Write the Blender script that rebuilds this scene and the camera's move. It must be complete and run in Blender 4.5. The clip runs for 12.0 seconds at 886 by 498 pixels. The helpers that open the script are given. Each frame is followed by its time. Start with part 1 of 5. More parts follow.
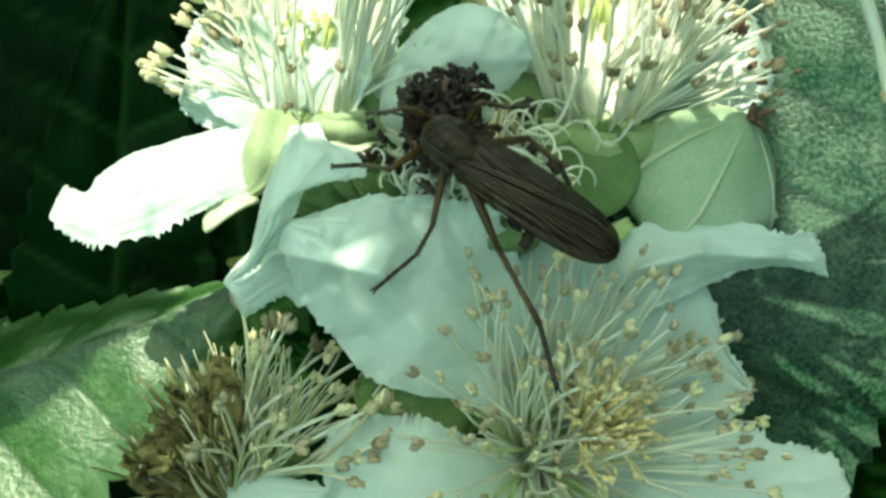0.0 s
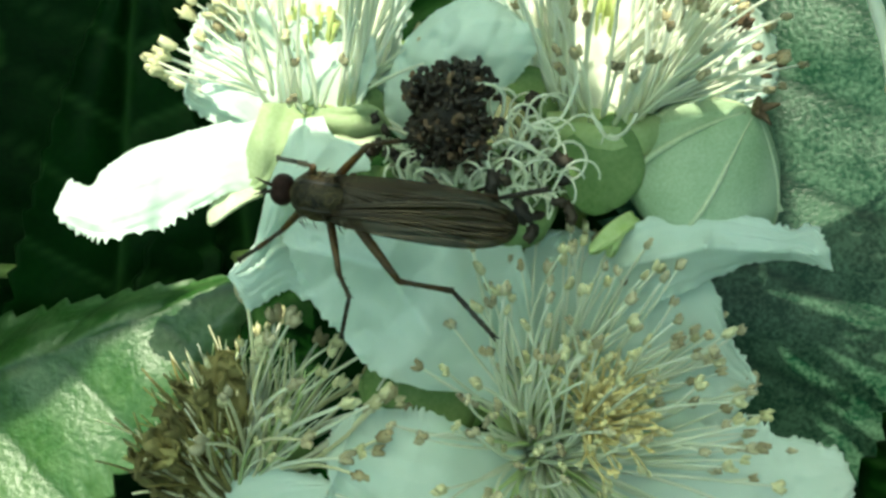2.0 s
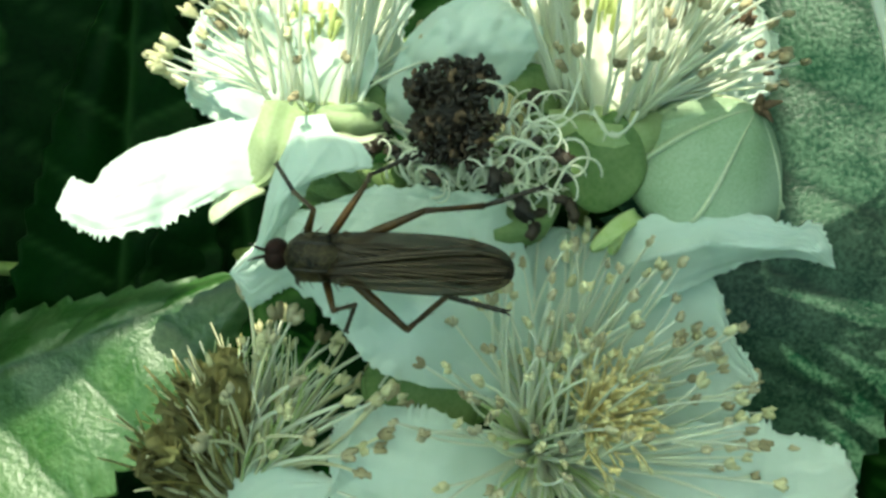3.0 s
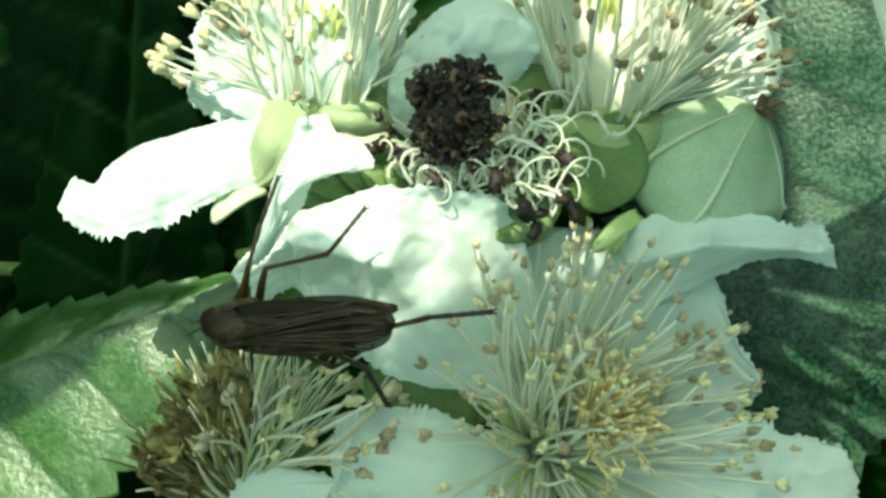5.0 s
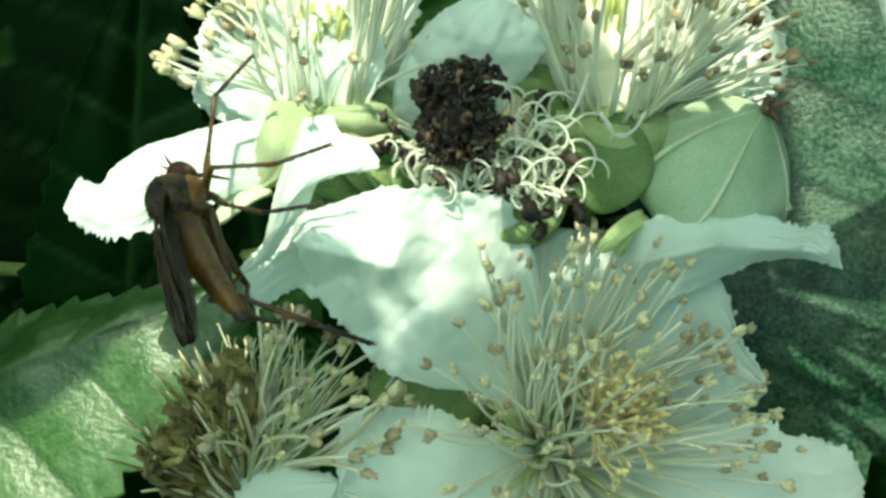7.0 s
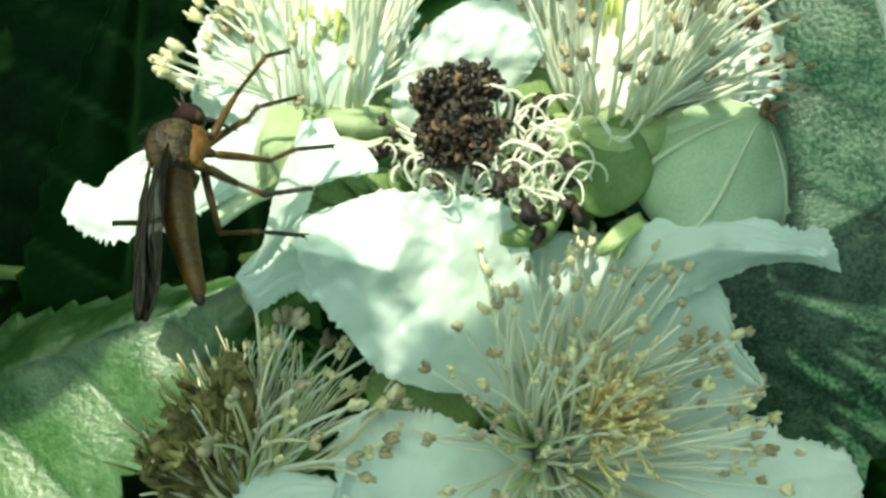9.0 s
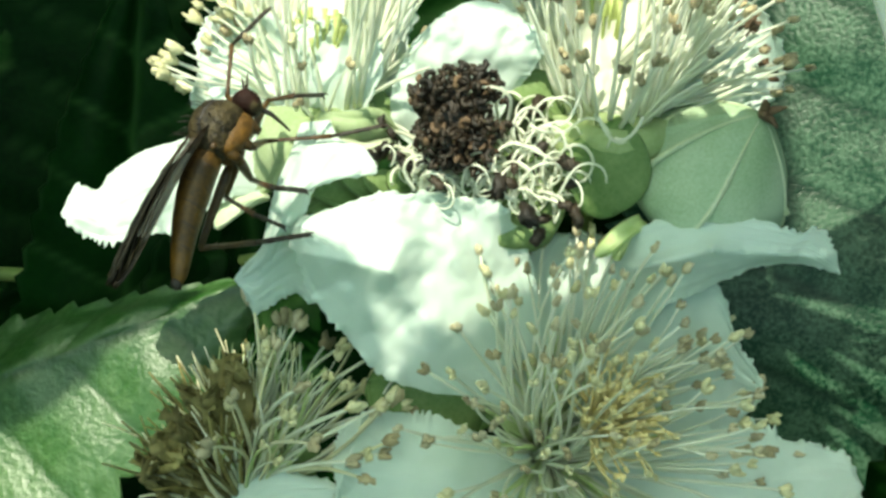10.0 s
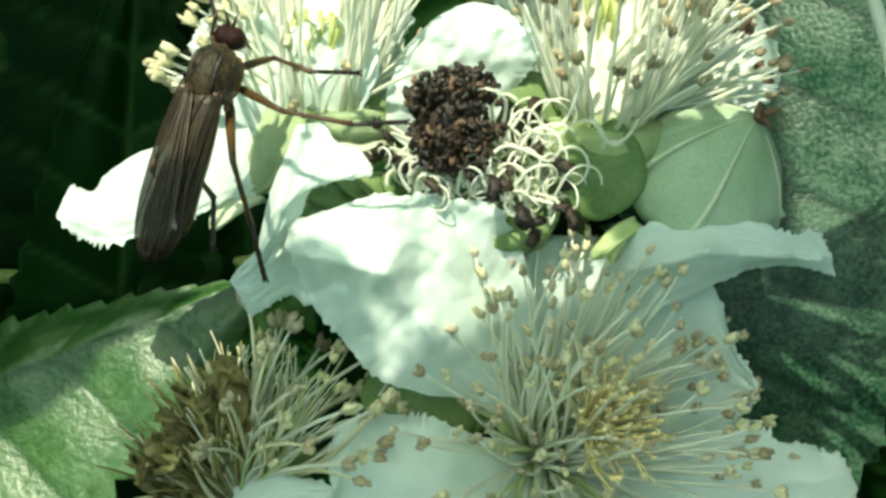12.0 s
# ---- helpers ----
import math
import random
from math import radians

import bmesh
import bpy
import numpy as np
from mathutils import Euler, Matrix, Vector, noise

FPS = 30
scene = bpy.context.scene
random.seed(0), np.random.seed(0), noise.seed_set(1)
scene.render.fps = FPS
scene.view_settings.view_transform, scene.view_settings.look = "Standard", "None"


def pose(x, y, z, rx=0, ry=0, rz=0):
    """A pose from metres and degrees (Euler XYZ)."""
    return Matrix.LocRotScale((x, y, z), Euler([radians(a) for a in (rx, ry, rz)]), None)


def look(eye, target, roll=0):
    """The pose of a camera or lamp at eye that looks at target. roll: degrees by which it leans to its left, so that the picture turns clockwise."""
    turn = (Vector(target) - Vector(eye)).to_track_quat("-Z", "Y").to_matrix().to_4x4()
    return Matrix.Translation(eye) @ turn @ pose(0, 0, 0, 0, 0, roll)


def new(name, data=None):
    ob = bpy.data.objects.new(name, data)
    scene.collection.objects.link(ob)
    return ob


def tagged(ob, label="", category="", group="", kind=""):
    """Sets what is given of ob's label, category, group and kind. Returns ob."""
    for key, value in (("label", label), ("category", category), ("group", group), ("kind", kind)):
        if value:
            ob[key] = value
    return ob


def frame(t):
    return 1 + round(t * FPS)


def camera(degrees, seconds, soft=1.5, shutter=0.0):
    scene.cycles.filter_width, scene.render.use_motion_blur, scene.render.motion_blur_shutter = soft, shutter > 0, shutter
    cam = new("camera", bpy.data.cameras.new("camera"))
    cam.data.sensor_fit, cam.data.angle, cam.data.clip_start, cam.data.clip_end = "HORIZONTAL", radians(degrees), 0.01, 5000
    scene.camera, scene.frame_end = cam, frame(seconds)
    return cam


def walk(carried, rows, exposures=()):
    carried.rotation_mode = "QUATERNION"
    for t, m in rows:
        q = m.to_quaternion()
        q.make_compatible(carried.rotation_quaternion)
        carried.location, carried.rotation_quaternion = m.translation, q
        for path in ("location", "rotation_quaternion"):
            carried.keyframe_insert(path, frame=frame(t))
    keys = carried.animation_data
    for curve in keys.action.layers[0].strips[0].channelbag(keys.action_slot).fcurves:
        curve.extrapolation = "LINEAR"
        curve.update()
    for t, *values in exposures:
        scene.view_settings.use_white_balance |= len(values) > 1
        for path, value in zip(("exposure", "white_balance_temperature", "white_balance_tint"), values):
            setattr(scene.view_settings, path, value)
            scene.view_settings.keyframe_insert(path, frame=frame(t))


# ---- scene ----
# Everything is laid out in millimetres in a tilted frame that leans 40 degrees from the horizontal:
# u to the right, v up the slope of the flower cluster, w out of it, towards the lens 55 mm away.
MM = 0.001
LEAN = 40.0
LENS = 55.0
HEART = Vector((0.0, 0.0, 0.9))
U_AXIS = Vector((1, 0, 0))
V_AXIS = Vector((0, math.sin(radians(LEAN)), math.cos(radians(LEAN))))
W_AXIS = Vector((0, -math.cos(radians(LEAN)), math.sin(radians(LEAN))))
TURN = Matrix((U_AXIS, V_AXIS, W_AXIS)).transposed()
TO_WORLD = Matrix.Translation(HEART) @ TURN.to_4x4() @ Matrix.Scale(MM, 4)
FOCAL = 2154.0


def world(p):
    return TO_WORLD @ Vector(p)


def sp(a, b, w=0.0):
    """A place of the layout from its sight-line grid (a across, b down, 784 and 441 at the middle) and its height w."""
    k = (LENS - w) / FOCAL
    return Vector(((a - 784) * k, (441 - b) * k, w))


# ---- camera ----
cam = camera(40.0, 12.0, soft=2.9)
EYE = world((0, 0, LENS))


def sway(dx, dy, roll=0.0):
    return pose(*EYE, 90 - LEAN) @ pose(0, 0, 0, math.degrees(dy / FOCAL), math.degrees(dx / FOCAL), roll)


walk(cam, [
    (0.0, sway(-20, 12)), (0.5, sway(-17, 6)), (1.0, sway(-12.5, 4)), (1.5, sway(-7.5, 1)), (2.0, sway(-12.5, 1)),
    (2.5, sway(-12, 0)), (3.0, sway(-9, -3.5)), (4.0, sway(-7, -4)), (5.0, sway(-6, -3)), (5.5, sway(-1.5, -3)),
    (6.0, sway(-1, -1)), (6.5, sway(0, 0)), (7.0, sway(3, -2)), (8.0, sway(2, 1)), (9.0, sway(0.5, 4)), (9.5, sway(2, 4.5)),
    (10.0, sway(-1, 7)), (10.5, sway(-1, 7)), (11.0, sway(-3, 9.5)), (11.5, sway(-8, 11)), (12.0, sway(-9, 10.5))],
    exposures=[(0.0, 1.36, 7250, -40), (6.0, 1.33, 7250, -38), (9.0, 1.30, 7250, -36), (12.0, 1.22, 7250, -33)])

# ---- light ----
SUN_FROM = Vector((-0.17, 0.57, 0.80)).normalized()      # in the layout's frame
sun_world = (TURN @ SUN_FROM).normalized()
sky = bpy.data.worlds.new("sky")
scene.world = sky
sky.use_nodes = True
sky_nodes = sky.node_tree.nodes
sky_tex = sky_nodes.new("ShaderNodeTexSky")
sky_tex.sky_type, sky_tex.sun_disc = "NISHITA", False
sky_tex.sun_elevation = math.asin(sun_world.z)
sky_tex.sun_rotation = math.atan2(sun_world.x, sun_world.y)
sky_tex.air_density, sky_tex.dust_density, sky_tex.ozone_density = 0.55, 2.5, 0.2
sky.node_tree.links.new(sky_tex.outputs["Color"], sky_nodes["Background"].inputs["Color"])
sky_nodes["Background"].inputs["Strength"].default_value = 0.15
sun = new("sun", bpy.data.lights.new("sun", "SUN"))
sun.data.energy, sun.data.angle, sun.data.color = 3.1, radians(0.5), (1.0, 0.78, 0.84)
sun.matrix_world = look(HEART + sun_world * 2, HEART)


# ---- materials ----
def material(name, dark, light, rough=0.5, grain=1500.0, blotch=150.0, bump=0.3, through_light=0.0, vein=None,
             specular=0.5, fine=0.25, tone=0.0, sheer=0.0, bump_size=0.0001):
    """Two-scale mottled surface; through_light mixes in translucency, vein tints the leaf's ribs, tone varies piece by piece."""
    m = bpy.data.materials.new(name)
    m.use_nodes = True
    nt = m.node_tree
    nodes, link = nt.nodes, nt.links.new
    bsdf, out = nodes["Principled BSDF"], nodes["Material Output"]
    place = nodes.new("ShaderNodeTexCoord").outputs["Object"]
    big = nodes.new("ShaderNodeTexNoise")
    small = nodes.new("ShaderNodeTexNoise")
    for tex, scale, detail in ((big, blotch, 3), (small, grain, 4)):
        tex.inputs["Scale"].default_value, tex.inputs["Detail"].default_value = scale, detail
        link(place, tex.inputs["Vector"])
    ramp = nodes.new("ShaderNodeMapRange")
    ramp.inputs["From Min"].default_value, ramp.inputs["From Max"].default_value = 0.3, 0.7
    blend = nodes.new("ShaderNodeMath")
    blend.operation = "MULTIPLY_ADD"
    blend.inputs[1].default_value = fine * 2
    link(small.outputs["Fac"], blend.inputs[0])
    shift = nodes.new("ShaderNodeMath")
    shift.operation = "SUBTRACT"
    shift.inputs[1].default_value = fine
    link(big.outputs["Fac"], shift.inputs[0])
    link(shift.outputs[0], blend.inputs[2])
    link(blend.outputs[0], ramp.inputs["Value"])
    mix = nodes.new("ShaderNodeMix")
    mix.data_type = "RGBA"
    mix.inputs[6].default_value, mix.inputs[7].default_value = (*dark, 1), (*light, 1)
    link(ramp.outputs["Result"], mix.inputs[0])
    colour = mix.outputs[2]
    if tone:
        info = nodes.new("ShaderNodeObjectInfo")
        hsv = nodes.new("ShaderNodeHueSaturation")
        val = nodes.new("ShaderNodeMapRange")
        val.inputs["To Min"].default_value, val.inputs["To Max"].default_value = 1 - tone, 1 + tone
        link(info.outputs["Random"], val.inputs["Value"])
        link(val.outputs["Result"], hsv.inputs["Value"])
        link(colour, hsv.inputs["Color"])
        colour = hsv.outputs["Color"]
    if vein:
        attr = nodes.new("ShaderNodeAttribute")
        attr.attribute_name = "vein"
        vmix = nodes.new("ShaderNodeMix")
        vmix.data_type = "RGBA"
        vmix.inputs[7].default_value = (*vein, 1)
        link(attr.outputs["Fac"], vmix.inputs[0])
        link(colour, vmix.inputs[6])
        colour = vmix.outputs[2]
    link(colour, bsdf.inputs["Base Color"])
    bsdf.inputs["Roughness"].default_value = rough
    bsdf.inputs["Specular IOR Level"].default_value = specular
    relief = nodes.new("ShaderNodeBump")
    relief.inputs["Strength"].default_value, relief.inputs["Distance"].default_value = bump, bump_size
    link(small.outputs["Fac"], relief.inputs["Height"])
    link(relief.outputs["Normal"], bsdf.inputs["Normal"])
    result = bsdf.outputs[0]
    if through_light:
        glow = nodes.new("ShaderNodeBsdfTranslucent")
        link(colour, glow.inputs["Color"])
        mixer = nodes.new("ShaderNodeMixShader")
        mixer.inputs[0].default_value = through_light
        link(result, mixer.inputs[1])
        link(glow.outputs[0], mixer.inputs[2])
        result = mixer.outputs[0]
    if sheer:
        clear = nodes.new("ShaderNodeBsdfTransparent")
        mixer = nodes.new("ShaderNodeMixShader")
        mixer.inputs[0].default_value = sheer
        link(result, mixer.inputs[1])
        link(clear.outputs[0], mixer.inputs[2])
        result = mixer.outputs[0]
    link(result, out.inputs["Surface"])
    return m


PETAL = material("petal_white", (0.735, 0.84, 0.76), (0.835, 0.915, 0.855), 0.6, 1100, 180, 0.45, 0.38, specular=0.25, fine=0.1)
FILAMENT = material("filament_cream", (0.82, 0.85, 0.70), (0.92, 0.93, 0.83), 0.45, 3000, 400, 0.1, 0.4, tone=0.06)
FILAMENT_OLD = material("filament_withered", (0.68, 0.66, 0.40), (0.87, 0.85, 0.62), 0.55, 3000, 400, 0.2, 0.25, tone=0.2)
FILAMENT_TAN = material("filament_browned", (0.15, 0.125, 0.035), (0.36, 0.31, 0.11), 0.6, 3000, 400, 0.2, 0.4, tone=0.25)
WITHERED = material("petal_withered_olive", (0.16, 0.14, 0.045), (0.38, 0.34, 0.14), 0.65, 3000, 700, 0.5, 0.3, tone=0.35)
FILAMENT_GREEN = material("filament_green", (0.52, 0.64, 0.26), (0.74, 0.82, 0.50), 0.45, 3000, 400, 0.1, 0.35, tone=0.08)
ANTHER = material("anther_tan", (0.24, 0.20, 0.115), (0.47, 0.41, 0.25), 0.7, 6000, 900, 0.6, tone=0.25)
ANTHER_BEIGE = material("anther_beige", (0.34, 0.30, 0.185), (0.57, 0.52, 0.35), 0.7, 6000, 900, 0.6, tone=0.2)
ANTHER_PALE = material("anther_cream", (0.50, 0.48, 0.26), (0.76, 0.72, 0.46), 0.7, 6000, 900, 0.5, 0.1, tone=0.15)
ANTHER_DARK = material("anther_dark_brown", (0.007, 0.0045, 0.002), (0.036, 0.023, 0.0105), 0.55, 7000, 900, 0.8, tone=0.5)
ANTHER_DRY = material("anther_dry_brown", (0.06, 0.035, 0.018), (0.17, 0.11, 0.06), 0.7, 6000, 900, 0.6, tone=0.3)
STYLE = material("style_yellow", (0.74, 0.62, 0.28), (0.88, 0.79, 0.46), 0.55, 5000, 600, 0.4, 0.15, tone=0.2)
STYLE_GREEN = material("style_green", (0.40, 0.48, 0.14), (0.62, 0.68, 0.30), 0.5, 5000, 600, 0.3, 0.2, tone=0.15)
CUP_PALE = material("cup_pale_green", (0.36, 0.46, 0.20), (0.50, 0.60, 0.32), 0.6, 5000, 350, 0.3, 0.25, specular=0.3)
CUP_LIGHT = material("cup_light_green", (0.34, 0.43, 0.22), (0.49, 0.57, 0.35), 0.6, 5000, 350, 0.3, 0.25, specular=0.3)
SEPAL_PALE = material("sepal_pale", (0.52, 0.60, 0.38), (0.70, 0.76, 0.56), 0.6, 5000, 350, 0.3, 0.2, specular=0.3)
SEPAL = material("sepal_green", (0.12, 0.20, 0.06), (0.23, 0.31, 0.13), 0.6, 5000, 350, 0.4, 0.15, specular=0.3)
BUD = material("bud_downy_green", (0.30, 0.41, 0.24), (0.47, 0.58, 0.41), 0.75, 7000, 300, 0.5, 0.08, specular=0.25,
               vein=(0.50, 0.60, 0.42))
LEAF = material("leaf_green", (0.026, 0.086, 0.012), (0.078, 0.150, 0.050), 0.42, 2600, 420, 1.0, 0.10, vein=(0.024, 0.072, 0.012),
                specular=0.85, bump_size=0.0001, fine=0.5)
LEAF_SHINE = material("leaf_glossy", (0.005, 0.036, 0.014), (0.060, 0.116, 0.070), 0.38, 3800, 520, 0.8, 0.02, vein=(0.004, 0.025, 0.010),
                      specular=0.34, bump_size=0.00008, fine=0.7)
# brighter, more translucent leaf copy, so the unseen leaves send green light down
LEAF_BOUNCE = material("leaf_bounce_green", (0.080, 0.210, 0.036), (0.140, 0.320, 0.070), 0.5, 3400, 260, 0.6, 0.4, vein=(0.12, 0.26, 0.06), specular=0.3)
# near-black green: the shade behind the flowers is put into this leaf colour
LEAF_SHADED = material("leaf_shade_green", (0.0015, 0.012, 0.0009), (0.0054, 0.026, 0.0026), 0.6, 2500, 150, 0.5, 0.06, vein=(0.018, 0.048, 0.011),
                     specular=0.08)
STEM = material("stem_green", (0.12, 0.19, 0.045), (0.25, 0.32, 0.10), 0.55, 4000, 300, 0.4, specular=0.3)
CANE = material("cane_dull_green", (0.05, 0.07, 0.025), (0.11, 0.12, 0.05), 0.6, 2500, 120, 0.5)
SOIL = material("soil_leaf_litter", (0.012, 0.011, 0.006), (0.04, 0.035, 0.018), 0.9, 120, 9, 1.0, bump_size=0.01)
FLY_THORAX = material("fly_dusty_brown", (0.004, 0.003, 0.001), (0.064, 0.049, 0.022), 0.5, 5200, 1500, 1.0, fine=0.35, specular=0.25)
FLY_EYE = material("fly_eye_dark_red", (0.010, 0.005, 0.004), (0.026, 0.010, 0.007), 0.5, 20000, 1500, 0.6, specular=0.15)
FLY_FLANK = material("fly_flank_orange", (0.07, 0.034, 0.005), (0.20, 0.10, 0.015), 0.5, 5000, 900, 0.5, 0.1)
FLY_BELLY = material("fly_abdomen_amber", (0.034, 0.018, 0.003), (0.150, 0.080, 0.013), 0.45, 5000, 700, 0.5, 0.15)
FLY_BAND = material("fly_band_brown", (0.03, 0.015, 0.005), (0.08, 0.04, 0.012), 0.5, 5000, 700, 0.4)
FLY_LEG = material("fly_leg_amber", (0.034, 0.019, 0.005), (0.100, 0.055, 0.013), 0.4, 6000, 800, 0.4, 0.2)
FLY_TARSUS = material("fly_tarsus_black", (0.008, 0.006, 0.004), (0.03, 0.02, 0.012), 0.5, 6000, 800, 0.5)
FLY_WING = material("fly_wing_smoky", (0.005, 0.0035, 0.0015), (0.024, 0.017, 0.007), 0.2, 4000, 600, 0.3, 0.25, sheer=0.26, specular=0.5)
# veins paler than the membrane: highlights along the folds put into their colour
FLY_VEIN = material("fly_wing_vein_highlit", (0.022, 0.015, 0.007), (0.062, 0.044, 0.022), 0.35, 6000, 800, 0.2, specular=0.5)


FLY_WING.node_tree.nodes["Principled BSDF"].inputs["Specular Tint"].default_value = (1.0, 0.85, 0.66, 1)


# ---- building tools ----
def thing(name, at, label, category, group="", kind=""):
    """An Empty at a place of the layout, to carry parts."""
    ob = new(name)
    ob.empty_display_size = 0.002
    ob.location = world(at)
    return tagged(ob, label, category, group, kind)


def part(name, bm, mat, parent, label="", smooth=True, vein=None):
    """Links a bmesh, built in the layout's frame, as one mesh under a thing or under a part of it."""
    top = parent.parent or parent
    bm.transform(Matrix.Translation(-top.location) @ TO_WORLD)
    me = bpy.data.meshes.new(name)
    if smooth:
        for f in bm.faces:
            f.smooth = True
    bm.normal_update()
    bm.to_mesh(me)
    bm.free()
    if vein is not None:
        me.attributes.new("vein", "FLOAT", "POINT").data.foreach_set("value", vein)
    me.materials.append(mat)
    ob = new(name, me)
    ob.parent = parent
    if label:
        ob["label"] = label
    return ob


def side_of(d):
    a = Vector((0, 0, 1)) if abs(d.z) < 0.9 else Vector((1, 0, 0))
    b = d.cross(a).normalized()
    return b, d.cross(b).normalized()


def tube(bm, pts, radii, sides=5, caps=True):
    """A tapered tube through the points."""
    rings = []
    b = None
    for i, p in enumerate(pts):
        d = (pts[min(i + 1, len(pts) - 1)] - pts[max(i - 1, 0)]).normalized()
        if b is None:
            b, _ = side_of(d)
        b = (b - d * b.dot(d)).normalized()
        c = d.cross(b)
        r = radii[i] if isinstance(radii, (list, tuple)) else radii
        rings.append([bm.verts.new(p + (b * math.cos(k * math.tau / sides) + c * math.sin(k * math.tau / sides)) * r)
                      for k in range(sides)])
    for q, s in zip(rings, rings[1:]):
        for k in range(sides):
            bm.faces.new((q[k], q[(k + 1) % sides], s[(k + 1) % sides], s[k]))
    if caps:
        bm.faces.new(rings[0][::-1])
        bm.faces.new(rings[-1])
    return bm


def bezier(a, b, c, n):
    return [a * (1 - t) ** 2 + b * 2 * t * (1 - t) + c * t * t for t in (i / n for i in range(n + 1))]


def blob(bm, centre, axes, seg=8, rings=6, rough=0.0, seed=0.0):
    """An ellipsoid on three axis vectors, with an uneven skin."""
    a, b, c = axes
    rows = []
    for i in range(rings + 1):
        th = math.pi * i / rings
        row = []
        for k in range(seg if 0 < i < rings else 1):
            ph = math.tau * k / seg
            d = Vector((math.cos(th), math.sin(th) * math.cos(ph), math.sin(th) * math.sin(ph)))
            s = 1 + rough * noise.noise(d * 2.3 + Vector((seed, seed * 1.7, 0)))
            row.append(bm.verts.new(centre + (a * d.x + b * d.y + c * d.z) * s))
        rows.append(row)
    for q, s in zip(rows, rows[1:]):
        for k in range(seg):
            corners = [q[k % len(q)], s[k % len(s)], s[(k + 1) % len(s)], q[(k + 1) % len(q)]]
            corners = [v for i, v in enumerate(corners) if v not in corners[:i]]
            if len(corners) > 2:
                bm.faces.new(corners)
    return bm


def thicken(ob, mm, offset=-1.0):
    mod = ob.modifiers.new("thickness", "SOLIDIFY")
    mod.thickness, mod.offset = mm * MM, offset
    return ob


def petal(parent, base, tip, width, facing, bow=0.0, cup=0.15, ruffle=0.35, jag=0.05, seed=1.0, narrow=0.18, fullness=0.62,
          curl=0.0, label="", name="petal", mat=None, ns=60, nx=40, thick=0.09):
    """An obovate petal from base to tip. bow lifts its middle along facing, cup raises its margins, curl bends the tip back,
    ruffle is the height of the crinkles, jag the raggedness of the margin."""
    axis = tip - base
    n0 = Vector(facing)
    n0 = (n0 - axis * (n0.dot(axis) / axis.length_squared)).normalized()
    mid = (base + tip) / 2 + n0 * bow * 2
    size = axis.length
    bm = bmesh.new()
    rows = []
    off = Vector((seed * 3.1, seed * 7.7, seed))
    for i in range(ns + 1):
        s = math.sin(i / ns * math.pi / 2)
        c = base * (1 - s) ** 2 + mid * 2 * s * (1 - s) + tip * s * s
        d = ((mid - base) * (1 - s) + (tip - mid) * s).normalized()
        n = (n0 - d * n0.dot(d)).normalized()
        b = d.cross(n)
        hw = 0.5 * width * (narrow * (1 - s) + (s ** 0.75)) * max(0.0, 1 - s ** (2.2 / fullness * 1.3)) ** 0.5 * 1.12
        if i == ns:
            hw = 0.0
        row = []
        for k in range(nx + 1):
            x = -1 + 2 * k / nx
            rim = max(abs(x) ** 6, s ** 14)
            spot = c + b * x * hw
            tooth = jag * rim * (1.1 * noise.noise(spot * 1.9 + off) + 1.1 * noise.noise(spot * 4.6 + off)) * size * 0.5
            p = c + b * (x * hw + (tooth * math.copysign(1, x) if abs(x) > 0.8 else 0)) + d * (tooth if s > 0.6 else 0)
            wave = noise.noise(Vector((s * 2.6, x * 2.2, 0)) + off) * ruffle * (0.3 + s) \
                + noise.noise(Vector((s * 6.5, x * 6.0, 3)) + off) * ruffle * 0.42 * (rim + 0.6 * s) \
                + math.sin(x * 24 + seed + 2 * noise.noise(Vector((x * 3, s * 3, 0)) + off)) * 0.03 * s
            p += n * (cup * hw * x * x - curl * size * max(0, s - 0.55) ** 2 * 2 + wave)
            row.append(bm.verts.new(p))
        rows.append(row)
    for q, s in zip(rows, rows[1:]):
        for k in range(nx):
            bm.faces.new((q[k], q[k + 1], s[k + 1], s[k]))
    return thicken(part(name, bm, mat or PETAL, parent, label), thick, 0.0)


def along(pts, t):
    """The place at t (0 to 1) on a smooth line through pairs of the sight-line grid, or through single heights."""
    f = min(max(t, 0.0), 1.0) * (len(pts) - 1)
    i = min(int(f), len(pts) - 2)
    f -= i
    p0, p1, p2, p3 = (np.array(pts[min(max(k, 0), len(pts) - 1)], dtype=float) for k in (i - 1, i, i + 1, i + 2))
    return 0.5 * (2 * p1 + (p2 - p0) * f + (2 * p0 - 5 * p1 + 4 * p2 - p3) * f * f + (3 * p1 - p0 - 3 * p2 + p3) * f ** 3)


